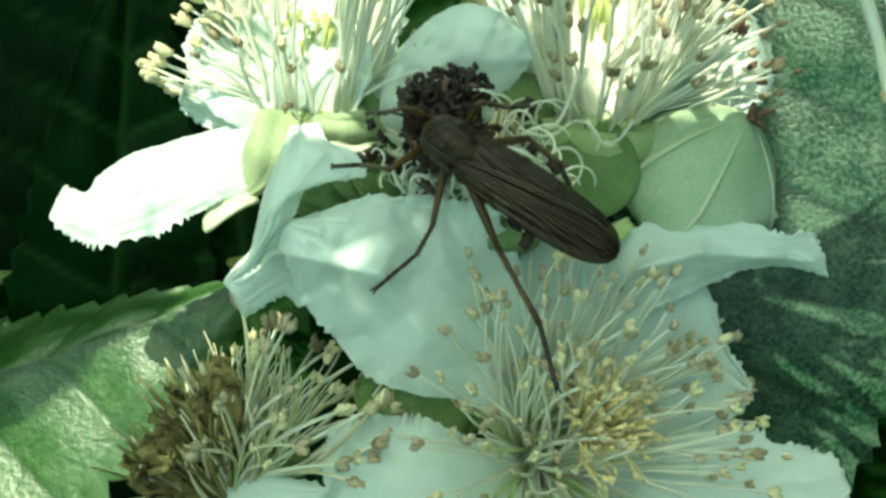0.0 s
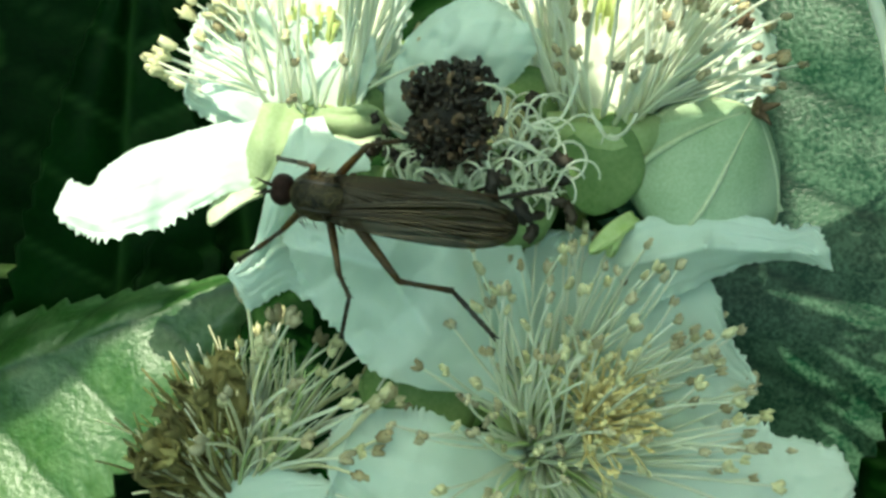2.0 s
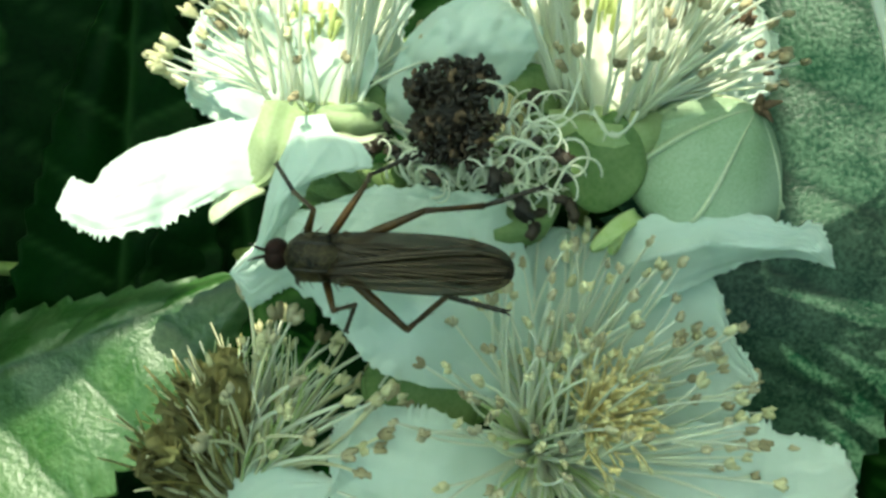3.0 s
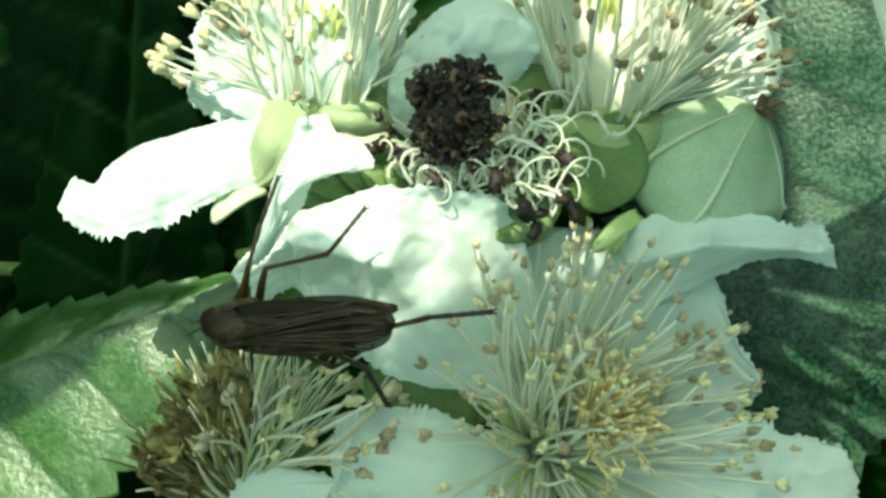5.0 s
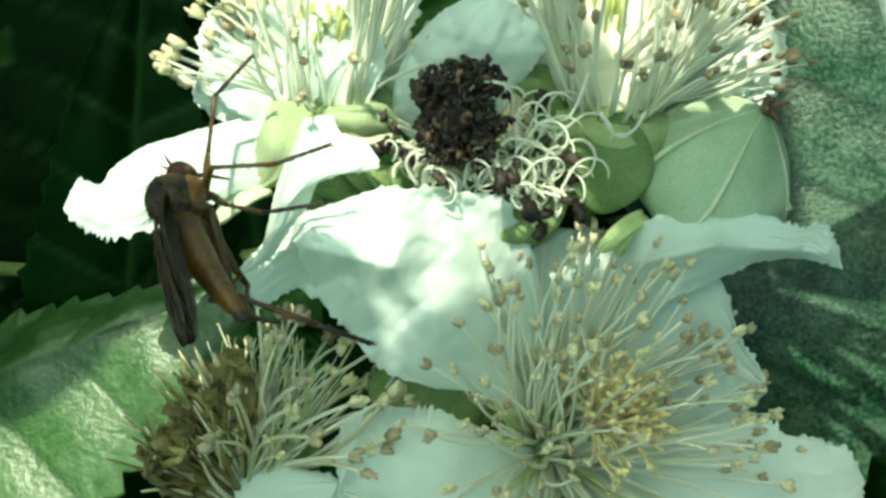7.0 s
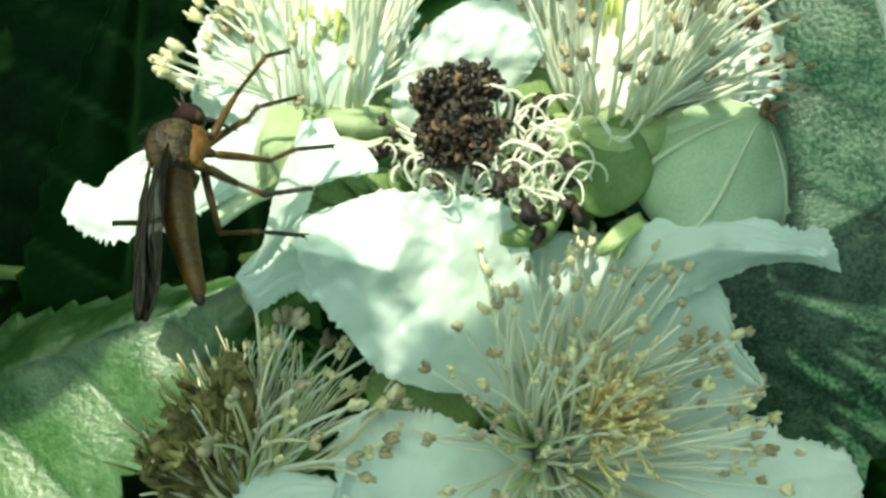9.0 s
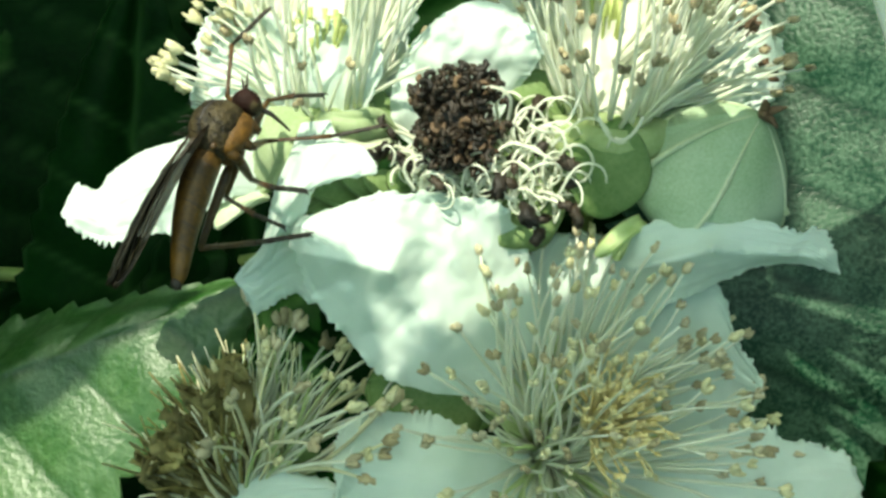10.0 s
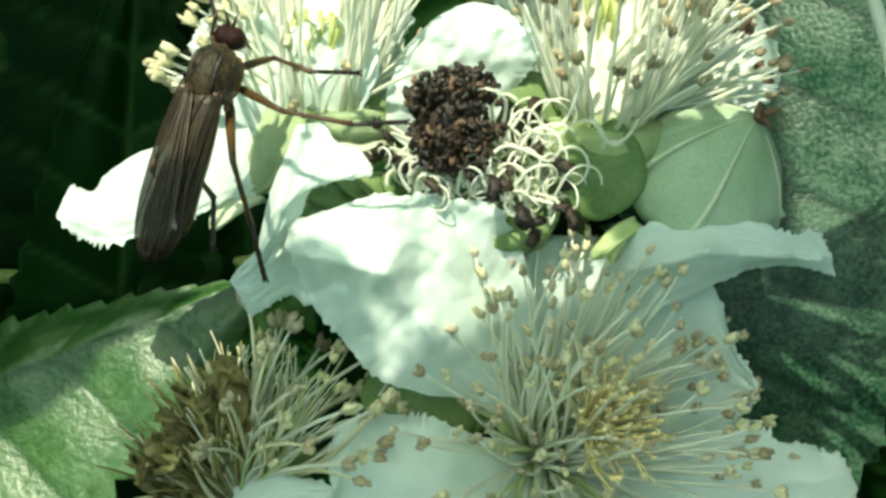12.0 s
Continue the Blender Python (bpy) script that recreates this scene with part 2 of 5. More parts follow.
def frilled(parent, one, two, lift, across=(0.0, 0.0), teeth=(0.0, 0.0), pitch=13.0, ruffle=0.4, pleat=0.03, folds=(), seed=1.0, label="",
            name="petal", mat=None, ns=150, nx=44, thick=0.09, spiky=1.0):
    """A thin petal between its two margins, which run from the claw to the tip. lift: its heights from claw to tip; across: what each
    margin rises; teeth: how far each margin is toothed, pitch: the teeth's width; folds: ridges (from, to, height, width)."""
    off = Vector((seed * 3.1, seed * 7.7, seed))
    bm = bmesh.new()
    rows = []
    run = [0.0, 0.0]
    last = [None, None]
    for i in range(ns + 1):
        t = math.sin(i / ns * math.pi / 2) * 0.35 + i / ns * 0.65
        ends = []
        for k, (edge, other) in enumerate(((one, two), (two, one))):
            p, q = along(edge, t), along(other, t)
            way = along(edge, t + 0.01) - along(edge, t - 0.01)
            side = np.array((-way[1], way[0])) / (np.hypot(*way) + 1e-6)
            if side @ (p - (q + along(edge, 0.25)) / 2) < 0:
                side = -side
            if last[k] is not None:
                run[k] += np.hypot(*(p - last[k]))
            last[k] = p
            f = (run[k] / pitch + 1.8 * noise.noise(Vector((run[k] * 0.022, k * 9.0, 0)) + off)) % 1.0
            saw = (1 - abs(2 * f - 1)) ** spiky * (0.7 + 1.3 * noise.noise(Vector((run[k] * 0.05, k * 5.0, 4)) + off)) - 0.3
            saw += 0.9 * noise.noise(Vector((run[k] * 0.018, k * 3.0, 8)) + off)
            ends.append((p, side * teeth[k] * saw * min(1.0, max(0.0, t * 4 - 0.6)) * min(1.0, (1 - t) * 8 + 0.3)))
        height = float(along(lift, t))
        row = []
        for j in range(nx + 1):
            x = -1 + 2 * j / nx
            x = x * (1.45 - 0.45 * x * x)
            f = (x + 1) / 2
            g = ends[0][0] * (1 - f) + ends[1][0] * f
            rim = max(0.0, (abs(x) - 0.72) / 0.28) ** 1.5
            g = g + ends[0 if x < 0 else 1][1] * rim
            spot = Vector((g[0] * 0.025, g[1] * 0.025, 0)) + off
            w = height + (across[0] * max(0.0, -x) ** 2 + across[1] * max(0.0, x) ** 2) * min(1.0, 2.5 * t) * min(1.0, 4 * (1 - t))
            w += ruffle * (0.25 + 0.75 * t) * (noise.noise(spot * 0.32) + 0.5 * noise.noise(spot * 0.8) + 0.22 * noise.noise(spot * 2.0))
            w += ruffle * 0.5 * max(rim, t ** 8) * noise.noise(spot * 1.5 + Vector((5, 0, 0)))
            w += 5.0 * pleat * (0.25 + t) * min(1.0, (1 - t) * 4) * (noise.noise(Vector((x * 5.0, t * 1.6, 2)) + off) + 0.5 * noise.noise(Vector((x * 12.0, t * 2.2, 6)) + off))
            for (a0, b0), (a1, b1), high, wide in folds:
                d0, d1 = g[0] - a0, g[1] - b0
                la, lb = a1 - a0, b1 - b0
                h = min(1.0, max(0.0, (d0 * la + d1 * lb) / (la * la + lb * lb)))
                w += high * math.exp(-math.hypot(d0 - la * h, d1 - lb * h) / wide)
            row.append(bm.verts.new(sp(g[0], g[1], w)))
        rows.append(row)
    for q, r in zip(rows, rows[1:]):
        for k in range(nx):
            bm.faces.new((q[k], q[k + 1], r[k + 1], r[k]))
    return thicken(part(name, bm, mat or PETAL, parent, label), thick, 0.0)


def leaf_blade(parent, base, tip, width, facing, mat, bow=0.0, fold=0.12, teeth=20, tooth=0.05, pairs=8, quilt=0.25, seed=1.0,
               ns=110, nx=44, slant=0.55, droop=0.0, name="blade", label="", thick=0.22, blunt=1.0, lop=1.0):
    """A toothed bramble leaflet with a midrib, slanting side veins and puckered skin between them."""
    axis = tip - base
    n0 = Vector(facing)
    n0 = (n0 - axis * (n0.dot(axis) / axis.length_squared)).normalized()
    mid = (base + tip) / 2 + n0 * bow * 2
    bm = bmesh.new()
    rows, veins = [], []
    off = Vector((seed * 5.3, seed * 1.9, seed * 2.7))
    for i in range(ns + 1):
        s = i / ns
        c = base * (1 - s) ** 2 + mid * 2 * s * (1 - s) + tip * s * s
        d = ((mid - base) * (1 - s) + (tip - mid) * s).normalized()
        n = (n0 - d * n0.dot(d)).normalized()
        b = d.cross(n)
        hw = 0.5 * width * math.sin(math.pi * min(1, s ** 0.8)) ** (0.62 * blunt) * (1.12 - 0.24 * s) if 0 < s < 1 else 0.0
        saw = (s * teeth) % 1.0
        for_k = []
        for k in range(nx + 1):
            x = -1 + 2 * k / nx
            ax = abs(x)
            hw_side = hw * (lop if x < 0 else 1.0)
            edge = max(0.0, (ax - 0.75) / 0.25)
            reach = 1 + tooth * edge * (saw * 2 - 1 + 0.5 * noise.noise(Vector((s * 40, math.copysign(3, x), 0)) + off))
            along = (s - slant * ax * hw / axis.length) * pairs
            near = abs(along - round(along)) * axis.length / pairs
            groove = math.exp(-(near / max(0.24, 0.056 * axis.length / pairs)) ** 2) * min(1, ax * 8)
            rib = math.exp(-(ax * hw / (0.012 * width + 0.1)) ** 2)
            v = max(rib, groove * 0.9)
            pucker = math.cos(2 * math.pi * along) * -0.5 * (1 - rib) * quilt * min(1, hw / (0.2 * width + 1e-6))
            skin = noise.noise(Vector((s * axis.length * 0.55, x * hw * 0.55, 0)) + off) * 0.16 * quilt * 2
            p = c + b * (x * hw_side * reach) + n * (fold * hw * ax + pucker + skin - droop * hw * ax * ax - 0.14 * quilt * v * 2
                                                 + noise.noise(Vector((s * 4, x * 1.5, 7)) + off) * 0.02 * axis.length)
            for_k.append(bm.verts.new(p))
            veins.append(v)
        rows.append(for_k)
    for q, s in zip(rows, rows[1:]):
        for k in range(nx):
            bm.faces.new((q[k], q[k + 1], s[k + 1], s[k]))
    return thicken(part(name, bm, mat, parent, label, vein=veins), thick)


def leaf(base, tip, width, facing, mat, label, stalk_to=None, group="leaves of the bramble", stalk=0.45, **shape):
    """A leaf with its blade and its stalk, which runs from the blade's foot to the cane."""
    ob = thing("leaf", base, label, "leaf", group)
    leaf_blade(ob, base, tip, width, facing, mat, **shape)
    if stalk_to is not None:
        bm = tube(bmesh.new(), bezier(base + (tip - base) * 0.02, (base * 1.4 - tip * 0.4 + stalk_to) / 2, stalk_to, 8), stalk, 7)
        part("leaf_stalk", bm, STEM, ob, "thin green leaf stalk")
    return ob


def stamen(parent, foot, way, length, bend, thick, mat, anther_mat, anther_size, rnd, turn_in=None, taper=0.65):
    """One filament with its anther."""
    side, other = side_of(way)
    a = rnd.uniform(0, math.tau)
    drift = (side * math.cos(a) + other * math.sin(a)) * bend * length
    if turn_in is not None:
        drift += turn_in * length
    tip = foot + way * length + drift
    pts = bezier(foot, foot + way * length * 0.6 + drift * rnd.uniform(-0.2, 0.15), tip, 6)
    bm = tube(bmesh.new(), pts, [thick * f for f in (1.25, 1.15, 1.05, 1.0, (1 + taper) / 2 + 0.05, taper + 0.12, taper)], 5)
    ob = part("stamen", bm, mat, parent)
    if anther_mat:
        d = (pts[-1] - pts[-2]).normalized()
        b, c = side_of(d)
        a = rnd.uniform(0, math.tau)
        b, c = b * math.cos(a) + c * math.sin(a), c * math.cos(a) - b * math.sin(a)
        s = anther_size * rnd.uniform(0.75, 1.15)
        bm = bmesh.new()
        for k in (-1, 1):
            blob(bm, pts[-1] + b * s * 0.26 * k + d * s * 0.1, (d * s * 0.72 + b * k * s * 0.12, b * s * 0.42, c * s * 0.4), 7, 5, 0.8, a + k)
        part("anther", bm, anther_mat, ob)
    return ob


def stamens(parent, centre, axis, count, length, spread, seed, mat=None, anther_mats=None, thick=0.09, ring=0.9, bend=0.21,
            anther=0.40, keep=None, inward=0.0, taper=0.65):
    """A brush of stamens round the axis; spread is the widest angle, keep(way) may refuse one."""
    rnd = random.Random(seed)
    b, c = side_of(axis)
    made = 0
    while made < count:
        q = rnd.random() ** 0.62
        polar = radians(spread[0] + (spread[1] - spread[0]) * q)
        a = rnd.uniform(0, math.tau)
        out = b * math.cos(a) + c * math.sin(a)
        way = (axis * math.cos(polar) + out * math.sin(polar)).normalized()
        if keep and not keep(way):
            continue
        foot = centre + out * ring * rnd.uniform(0.7, 1.1) + axis * 0.3 * rnd.random()
        stamen(parent, foot, way, length * rnd.uniform(0.78, 1.12), bend * rnd.uniform(0.3, 1.3), thick * rnd.uniform(0.8, 1.2),
               rnd.choice(mat) if isinstance(mat, list) else mat or FILAMENT, rnd.choice(anther_mats or [ANTHER]), anther, rnd, axis * inward, taper)
        made += 1


def cup_part(parent, centre, axis, radius, depth, mat=None, name="receptacle"):
    """The green cup under a flower, rounded below and slightly dished above."""
    b, c = side_of(axis)
    bm = bmesh.new()
    rows = []
    for r, h in ((0.25, -1.0), (0.62, -0.86), (0.9, -0.5), (1.0, -0.12), (0.93, 0.06), (0.6, 0.02), (0.0, 0.08)):
        rows.append([bm.verts.new(centre + axis * h * depth + (b * math.cos(k * math.tau / 22) + c * math.sin(k * math.tau / 22)) * r * radius
                                  * (1 + 0.04 * math.sin(k * math.tau / 22 * 5))) for k in range(22)])
    for q, s in zip(rows, rows[1:]):
        for k in range(22):
            bm.faces.new((q[k], q[(k + 1) % 22], s[(k + 1) % 22], s[k]))
    bm.faces.new(rows[0][::-1])
    bmesh.ops.remove_doubles(bm, verts=bm.verts, dist=1e-4)
    return part(name, bm, mat or SEPAL, parent, "smooth pale green cup")


def sepal(parent, base, tip, width, facing, bow=0.4, mat=None, seed=2.0, label="", cup=0.25):
    return petal(parent, base, tip, width, facing, bow=bow, cup=cup, ruffle=0.1, jag=0.01, seed=seed, narrow=0.7, fullness=0.9,
                 name="sepal", mat=mat or SEPAL, ns=16, nx=10, thick=0.2, label=label)


def pedicel(parent, a, b, c, r=0.4):
    return part("stalk", tube(bmesh.new(), bezier(a, b, c, 10), r, 8), STEM, parent, "slender pale green flower stalk")


def styles(parent, centre, axis, count, height, radius, mat, seed, thick=0.09):
    """The tuft of styles in a flower's heart."""
    rnd = random.Random(seed)
    b, c = side_of(axis)
    blob_bm = blob(bmesh.new(), centre, (axis * height * 0.35, b * radius * 0.55, c * radius * 0.55), 12, 8, 0.2, seed)
    heart = part("flower_heart", blob_bm, mat, parent, "knobbly heart of the flower")
    for _ in range(count):
        a, q = rnd.uniform(0, math.tau), rnd.random() ** 0.5
        out = b * math.cos(a) + c * math.sin(a)
        foot = centre + out * radius * q * 0.8 + axis * height * 0.25
        tip = centre + out * radius * q * 1.5 + axis * height * rnd.uniform(0.75, 1.1)
        bm = tube(bmesh.new(), bezier(foot, (foot + tip) / 2 + out * 0.1, tip, 3), [thick, thick * 0.9, thick * 0.8, thick * 1.5], 5)
        part("style", bm, mat, heart)


# ---- the setting ----
g = bmesh.new()
bmesh.ops.create_grid(g, x_segments=60, y_segments=60, size=1.0)
for v in g.verts:
    v.co = Vector((v.co.x * 400 * abs(v.co.x), v.co.y * 400 * abs(v.co.y), 0))
    v.co.z = 0.02 * noise.noise(v.co * 3) if v.co.length < 5 else 0
me = bpy.data.meshes.new("ground")
g.to_mesh(me)
g.free()
me.materials.append(SOIL)
tagged(new("ground", me), "dark soil with leaf litter under the bramble", "ground", kind="structure")

# canes: one behind the flowers, one arching over them
foot = TO_WORLD.inverted() @ Vector((0.05, 0.25, 0.0))
CANE_A = [foot, sp(760, 1900, -60), sp(900, 1150, -24), sp(930, 700, -15), sp(900, 200, -14), sp(860, -500, -16), Vector((4, 60, -6)), Vector((0, 95, 30)),
          Vector((-4, 100, 75)), Vector((-6, 80, 105))]


def smooth_path(pts, n=8):
    out = []
    for i in range(len(pts) - 1):
        p0, p1, p2, p3 = pts[max(i - 1, 0)], pts[i], pts[i + 1], pts[min(i + 2, len(pts) - 1)]
        for k in range(n):
            t = k / n
            out.append(0.5 * ((2 * p1) + (p2 - p0) * t + (2 * p0 - 5 * p1 + 4 * p2 - p3) * t * t + (3 * p1 - p0 - 3 * p2 + p3) * t ** 3))
    return out + [pts[-1]]


cane = thing("bramble_cane", foot, "dull green thorny bramble cane arching up from the soil", "cane")
cane_pts = smooth_path(CANE_A)
part("shoot", tube(bmesh.new(), cane_pts, [2.2 - 1.2 * i / len(cane_pts) for i in range(len(cane_pts))], 10), CANE, cane)
for i in range(6, len(cane_pts) - 4, 3):
    side, up = side_of((cane_pts[i + 1] - cane_pts[i]).normalized())
    a = i * 2.4
    out = side * math.cos(a) + up * math.sin(a)
    part("thorn", tube(bmesh.new(), [cane_pts[i] + out * 0.8, cane_pts[i] + out * 2.2, cane_pts[i] + out * 3.4 + Vector((0, -0.8, 0))],
                       [0.7, 0.35, 0.05], 6), CANE, cane, "small hooked thorn")


def cane_near(p):
    return min(cane_pts, key=lambda q: (q - p).length)


# leaves that fill the space round the flowers
leaf(sp(-800, 1000, -14), sp(466, 492, -7.5), 22.8, (0.04, 0.32, 0.95), LEAF, "toothed green bramble leaf partly in bright sun, beside a faded flower",
     stalk_to=cane_near(sp(-800, 1500, -20)), bow=1.0, fold=-0.14, teeth=26, tooth=0.08, pairs=8, quilt=0.24, seed=1.4, droop=0.05, lop=0.40, ns=230, nx=84)
leaf(sp(1700, 1500, -10), sp(1530, -700, -9), 32, (-0.24, 0.33, 0.91), LEAF_SHINE, "large glossy bramble leaf with flower shadows on it",
     stalk_to=cane_near(sp(1600, 1800, -20)), bow=0.6, fold=0.03, teeth=34, tooth=0.05, pairs=12, quilt=0.11, seed=2.2, ns=280, nx=120)
# background leaves, their shade painted into the dark leaf colour
leaf(sp(190, 1150, -20), sp(250, -60, -13), 12.5, (0.3, 0.2, 0.93), LEAF_SHADED, "bramble leaf behind the flowers, coloured near black for shade",
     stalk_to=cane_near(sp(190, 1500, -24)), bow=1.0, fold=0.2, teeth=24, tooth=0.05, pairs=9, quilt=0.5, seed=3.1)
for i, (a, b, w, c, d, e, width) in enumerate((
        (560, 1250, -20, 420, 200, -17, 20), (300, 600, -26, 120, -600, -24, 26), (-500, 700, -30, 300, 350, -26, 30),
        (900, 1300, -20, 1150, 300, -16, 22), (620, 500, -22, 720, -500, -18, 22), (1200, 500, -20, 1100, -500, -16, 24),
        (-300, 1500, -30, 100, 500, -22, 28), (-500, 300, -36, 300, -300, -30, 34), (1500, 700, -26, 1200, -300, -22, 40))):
    leaf(sp(a, b, w), sp(c, d, e), width, (random.uniform(-0.3, 0.3), 0.3, 0.9), LEAF_SHADED, "bramble leaf behind the flowers, coloured near black for shade",
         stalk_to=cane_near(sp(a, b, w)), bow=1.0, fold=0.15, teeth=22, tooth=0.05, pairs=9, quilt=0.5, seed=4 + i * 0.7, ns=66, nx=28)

# unseen leaves added overhead, each placed along the sun to cast a shade patch
SHADERS = []
for i, (a, b, reach, width, length, heading) in enumerate((
        (868, 150, 74, 11.0, 10.5, 10), (1135, 770, 84, 17.0, 23.0, 2), (-150, -600, 66, 20.0, 46.0, 80), (-105, 278, 72, 5.0, 14.0, 10),
        (735, 765, 78, 8.5, 11.0, 72), (400, 790, 80, 12.0, 17.0, 45), (1295, 485, 80, 9.0, 10.0, 0), (1205, 308, 78, 5.6, 8.4, -8), (640, 402, 80, 4.6, 8.0, 12))):
    mid_p = sp(a, b, 2) + SUN_FROM * reach
    ex = Vector((math.cos(radians(heading)), math.sin(radians(heading)), 0))
    ex = (ex - SUN_FROM * ex.dot(SUN_FROM)).normalized()
    SHADERS.append(leaf(mid_p - ex * length / 2, mid_p + ex * length / 2, width, SUN_FROM, LEAF if i == 6 else LEAF_BOUNCE, "unseen leaf added to shade the flowers",
                        stalk_to=cane_pts[-1 - i * 3], stalk=0.09, fold=0.05, teeth=18, tooth=0.03, pairs=8, quilt=0.4, seed=20 + i, ns=60, nx=26))
# unseen dark leaves added at the sides to keep skylight off the leaves behind
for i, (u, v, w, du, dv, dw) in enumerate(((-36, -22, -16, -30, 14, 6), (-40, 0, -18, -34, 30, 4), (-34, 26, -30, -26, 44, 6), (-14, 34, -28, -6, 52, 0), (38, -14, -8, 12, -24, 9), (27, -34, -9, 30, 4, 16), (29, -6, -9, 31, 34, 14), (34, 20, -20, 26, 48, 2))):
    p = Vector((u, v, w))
    leaf(p, Vector((du, dv, dw)), 24, (0.9 if u < 0 else -0.9, -0.1, 0.3), LEAF_SHADED, "unseen dark leaf added to block skylight", stalk_to=cane_near(p), bow=1.0, fold=0.15,
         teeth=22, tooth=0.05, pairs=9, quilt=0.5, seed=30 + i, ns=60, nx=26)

# added leaves outside the view, on canes of their own, that bounce green light in
BOUNCE_CANES = []
for k, (u, v) in enumerate(((-95, 30), (95, 20), (10, -120), (60, 120))):
    low = TO_WORLD.inverted() @ Vector((u * 0.0022, 0.3 if v > 0 else -0.45, 0.0))
    pts = smooth_path([low, Vector((u * 1.1, v * 0.8 - 60, 0)), Vector((u, v, 40)), Vector((u * 0.9, v + 60, 90))], 10)
    shoot = thing("bramble_cane", low, "unseen bramble cane added to carry the bounce leaves", "cane", "canes of the hedge")
    part("shoot", tube(bmesh.new(), pts, [2.4 - 1.6 * i / len(pts) for i in range(len(pts))], 8), CANE, shoot)
    BOUNCE_CANES += pts
e1 = SUN_FROM.cross(Vector((0, 0, 1))).normalized()
e2 = SUN_FROM.cross(e1)
rnd = random.Random(77)
for ring, count, polar, far in ((4, 7, 23, 150), (3, 8, 38, 125), (0, 10, 54, 108), (1, 13, 74, 94), (2, 13, 94, 86)):
    for k in range(count):
        a = math.tau * (k + 0.5 * ring) / count + rnd.uniform(-0.1, 0.1)
        d = SUN_FROM * math.cos(radians(polar)) + (e1 * math.cos(a) + e2 * math.sin(a)) * math.sin(radians(polar))
        p = d * far
        if p.z < -2 or Vector((p.x, p.y, 0)).length < 48:
            continue
        face = (SUN_FROM * 1.0 - d * 0.8).normalized()
        ex = face.cross(Vector((rnd.uniform(-1, 1), rnd.uniform(-1, 1), rnd.uniform(-1, 1)))).normalized()
        size = rnd.uniform(42, 54)
        p0 = p - ex * size / 2
        leaf(p0, p + ex * size / 2, size * 0.72, face, LEAF_BOUNCE, "unseen bramble leaf added to bounce green light", stalk_to=min(BOUNCE_CANES, key=lambda q: (q - p0).length),
             bow=1.5, fold=0.1, teeth=20, tooth=0.06, pairs=8, quilt=0.6, seed=50 + k + ring * 20, ns=40, nx=18)

# ---- the upper flower with cream stamens ----
F1 = sp(565, 168, 0)
A1 = Vector((-0.02, 0.90, 0.44)).normalized()
flower_a = thing("bramble_flower", F1 - A1 * 3, "open white bramble flower with cream stamens in bright sun", "flower", "flowers of the bramble")
cup_part(flower_a, F1 - A1 * 0.2, A1, 3.1, 5.2, CUP_PALE)
pedicel(flower_a, F1 - A1 * 2, F1 - A1 * 6 + Vector((0, 0, -3)), cane_near(sp(800, 500, -12)))
frilled(flower_a, ((517, 205), (452, 206), (382, 224), (312, 243), (247, 266), (202, 298), (174, 330), (137, 322), (110, 372)),
        ((462, 345), (417, 340), (362, 376), (302, 406), (222, 424), (162, 414), (110, 372)),
        lift=(1.8, 2.4, 2.6, 2.2, 1.6), across=(-1.0, -0.2), teeth=(3.0, 13.0), pitch=15, ruffle=0.5, spiky=1.5, seed=1.1, label="white petal blazing in the sun")
frilled(flower_a, ((534, 212), (517, 262), (490, 325), (474, 390), (462, 440), (430, 484)),
        ((584, 206), (604, 242), (646, 256), (666, 296), (612, 306), (560, 322), (544, 365), (512, 400), (482, 450), (430, 484)),
        lift=(3.2, 4.6, 4.8, 4.2, 3.4), across=(-1.0, -0.4), teeth=(1.5, 6.0), pitch=14, ruffle=0.55, seed=2.3, folds=(((540, 230), (470, 430), 0.7, 22), ((590, 260), (510, 360), 0.5, 16)), label="white petal folded down over its sepals")
petal(flower_a, sp(530, 200, -1.8), sp(400, 0, -3.0), 6.0, (0.2, -0.2, 0.95), bow=-0.5, cup=0.2, ruffle=0.6, seed=3.7, narrow=0.4)
petal(flower_a, sp(590, 200, -1.8), sp(590, -140, -3.4), 9.0, (0.0, -0.2, 0.95), bow=-0.5, cup=0.2, ruffle=0.5, seed=4.9, narrow=0.4)
frilled(flower_a, ((492, 222), (437, 228), (397, 222), (372, 205), (347, 188), (340, 165), (348, 140)),
        ((512, 140), (452, 100), (412, 82), (377, 88), (357, 110), (348, 140)),
        lift=(0.8, 0.4, 0.6, 0.9), across=(0.2, -0.4), teeth=(5.0, 6.0), pitch=22, ruffle=0.9, pleat=0.05, seed=5.2, label="crumpled white petal in bright sun")
sepal(flower_a, sp(470, 335, 1.6), sp(385, 395, 1.8), 1.1, (-0.2, 0.5, 0.8), seed=1.9, mat=SEPAL_PALE, label="pale green sepal tip")
frilled(flower_a, ((478, 182), (458, 240), (442, 300), (432, 348)), ((556, 186), (524, 262), (498, 318), (432, 348)), lift=(2.2, 3.0, 2.2, 1.4), across=(-0.6, 0.0),
        ruffle=0.25, seed=1.3, name="sepal", mat=CUP_LIGHT, label="smooth pale green sepal", ns=30, nx=16, thick=0.2)
frilled(flower_a, ((560, 212), (596, 240), (640, 252), (704, 222)), ((568, 190), (620, 190), (672, 188), (704, 222)), lift=(2.6, 2.8, 1.8), across=(-1.3, 0.0),
        ruffle=0.2, seed=1.6, name="sepal", mat=CUP_LIGHT, label="smooth pale green sepal", ns=30, nx=16, thick=0.2)
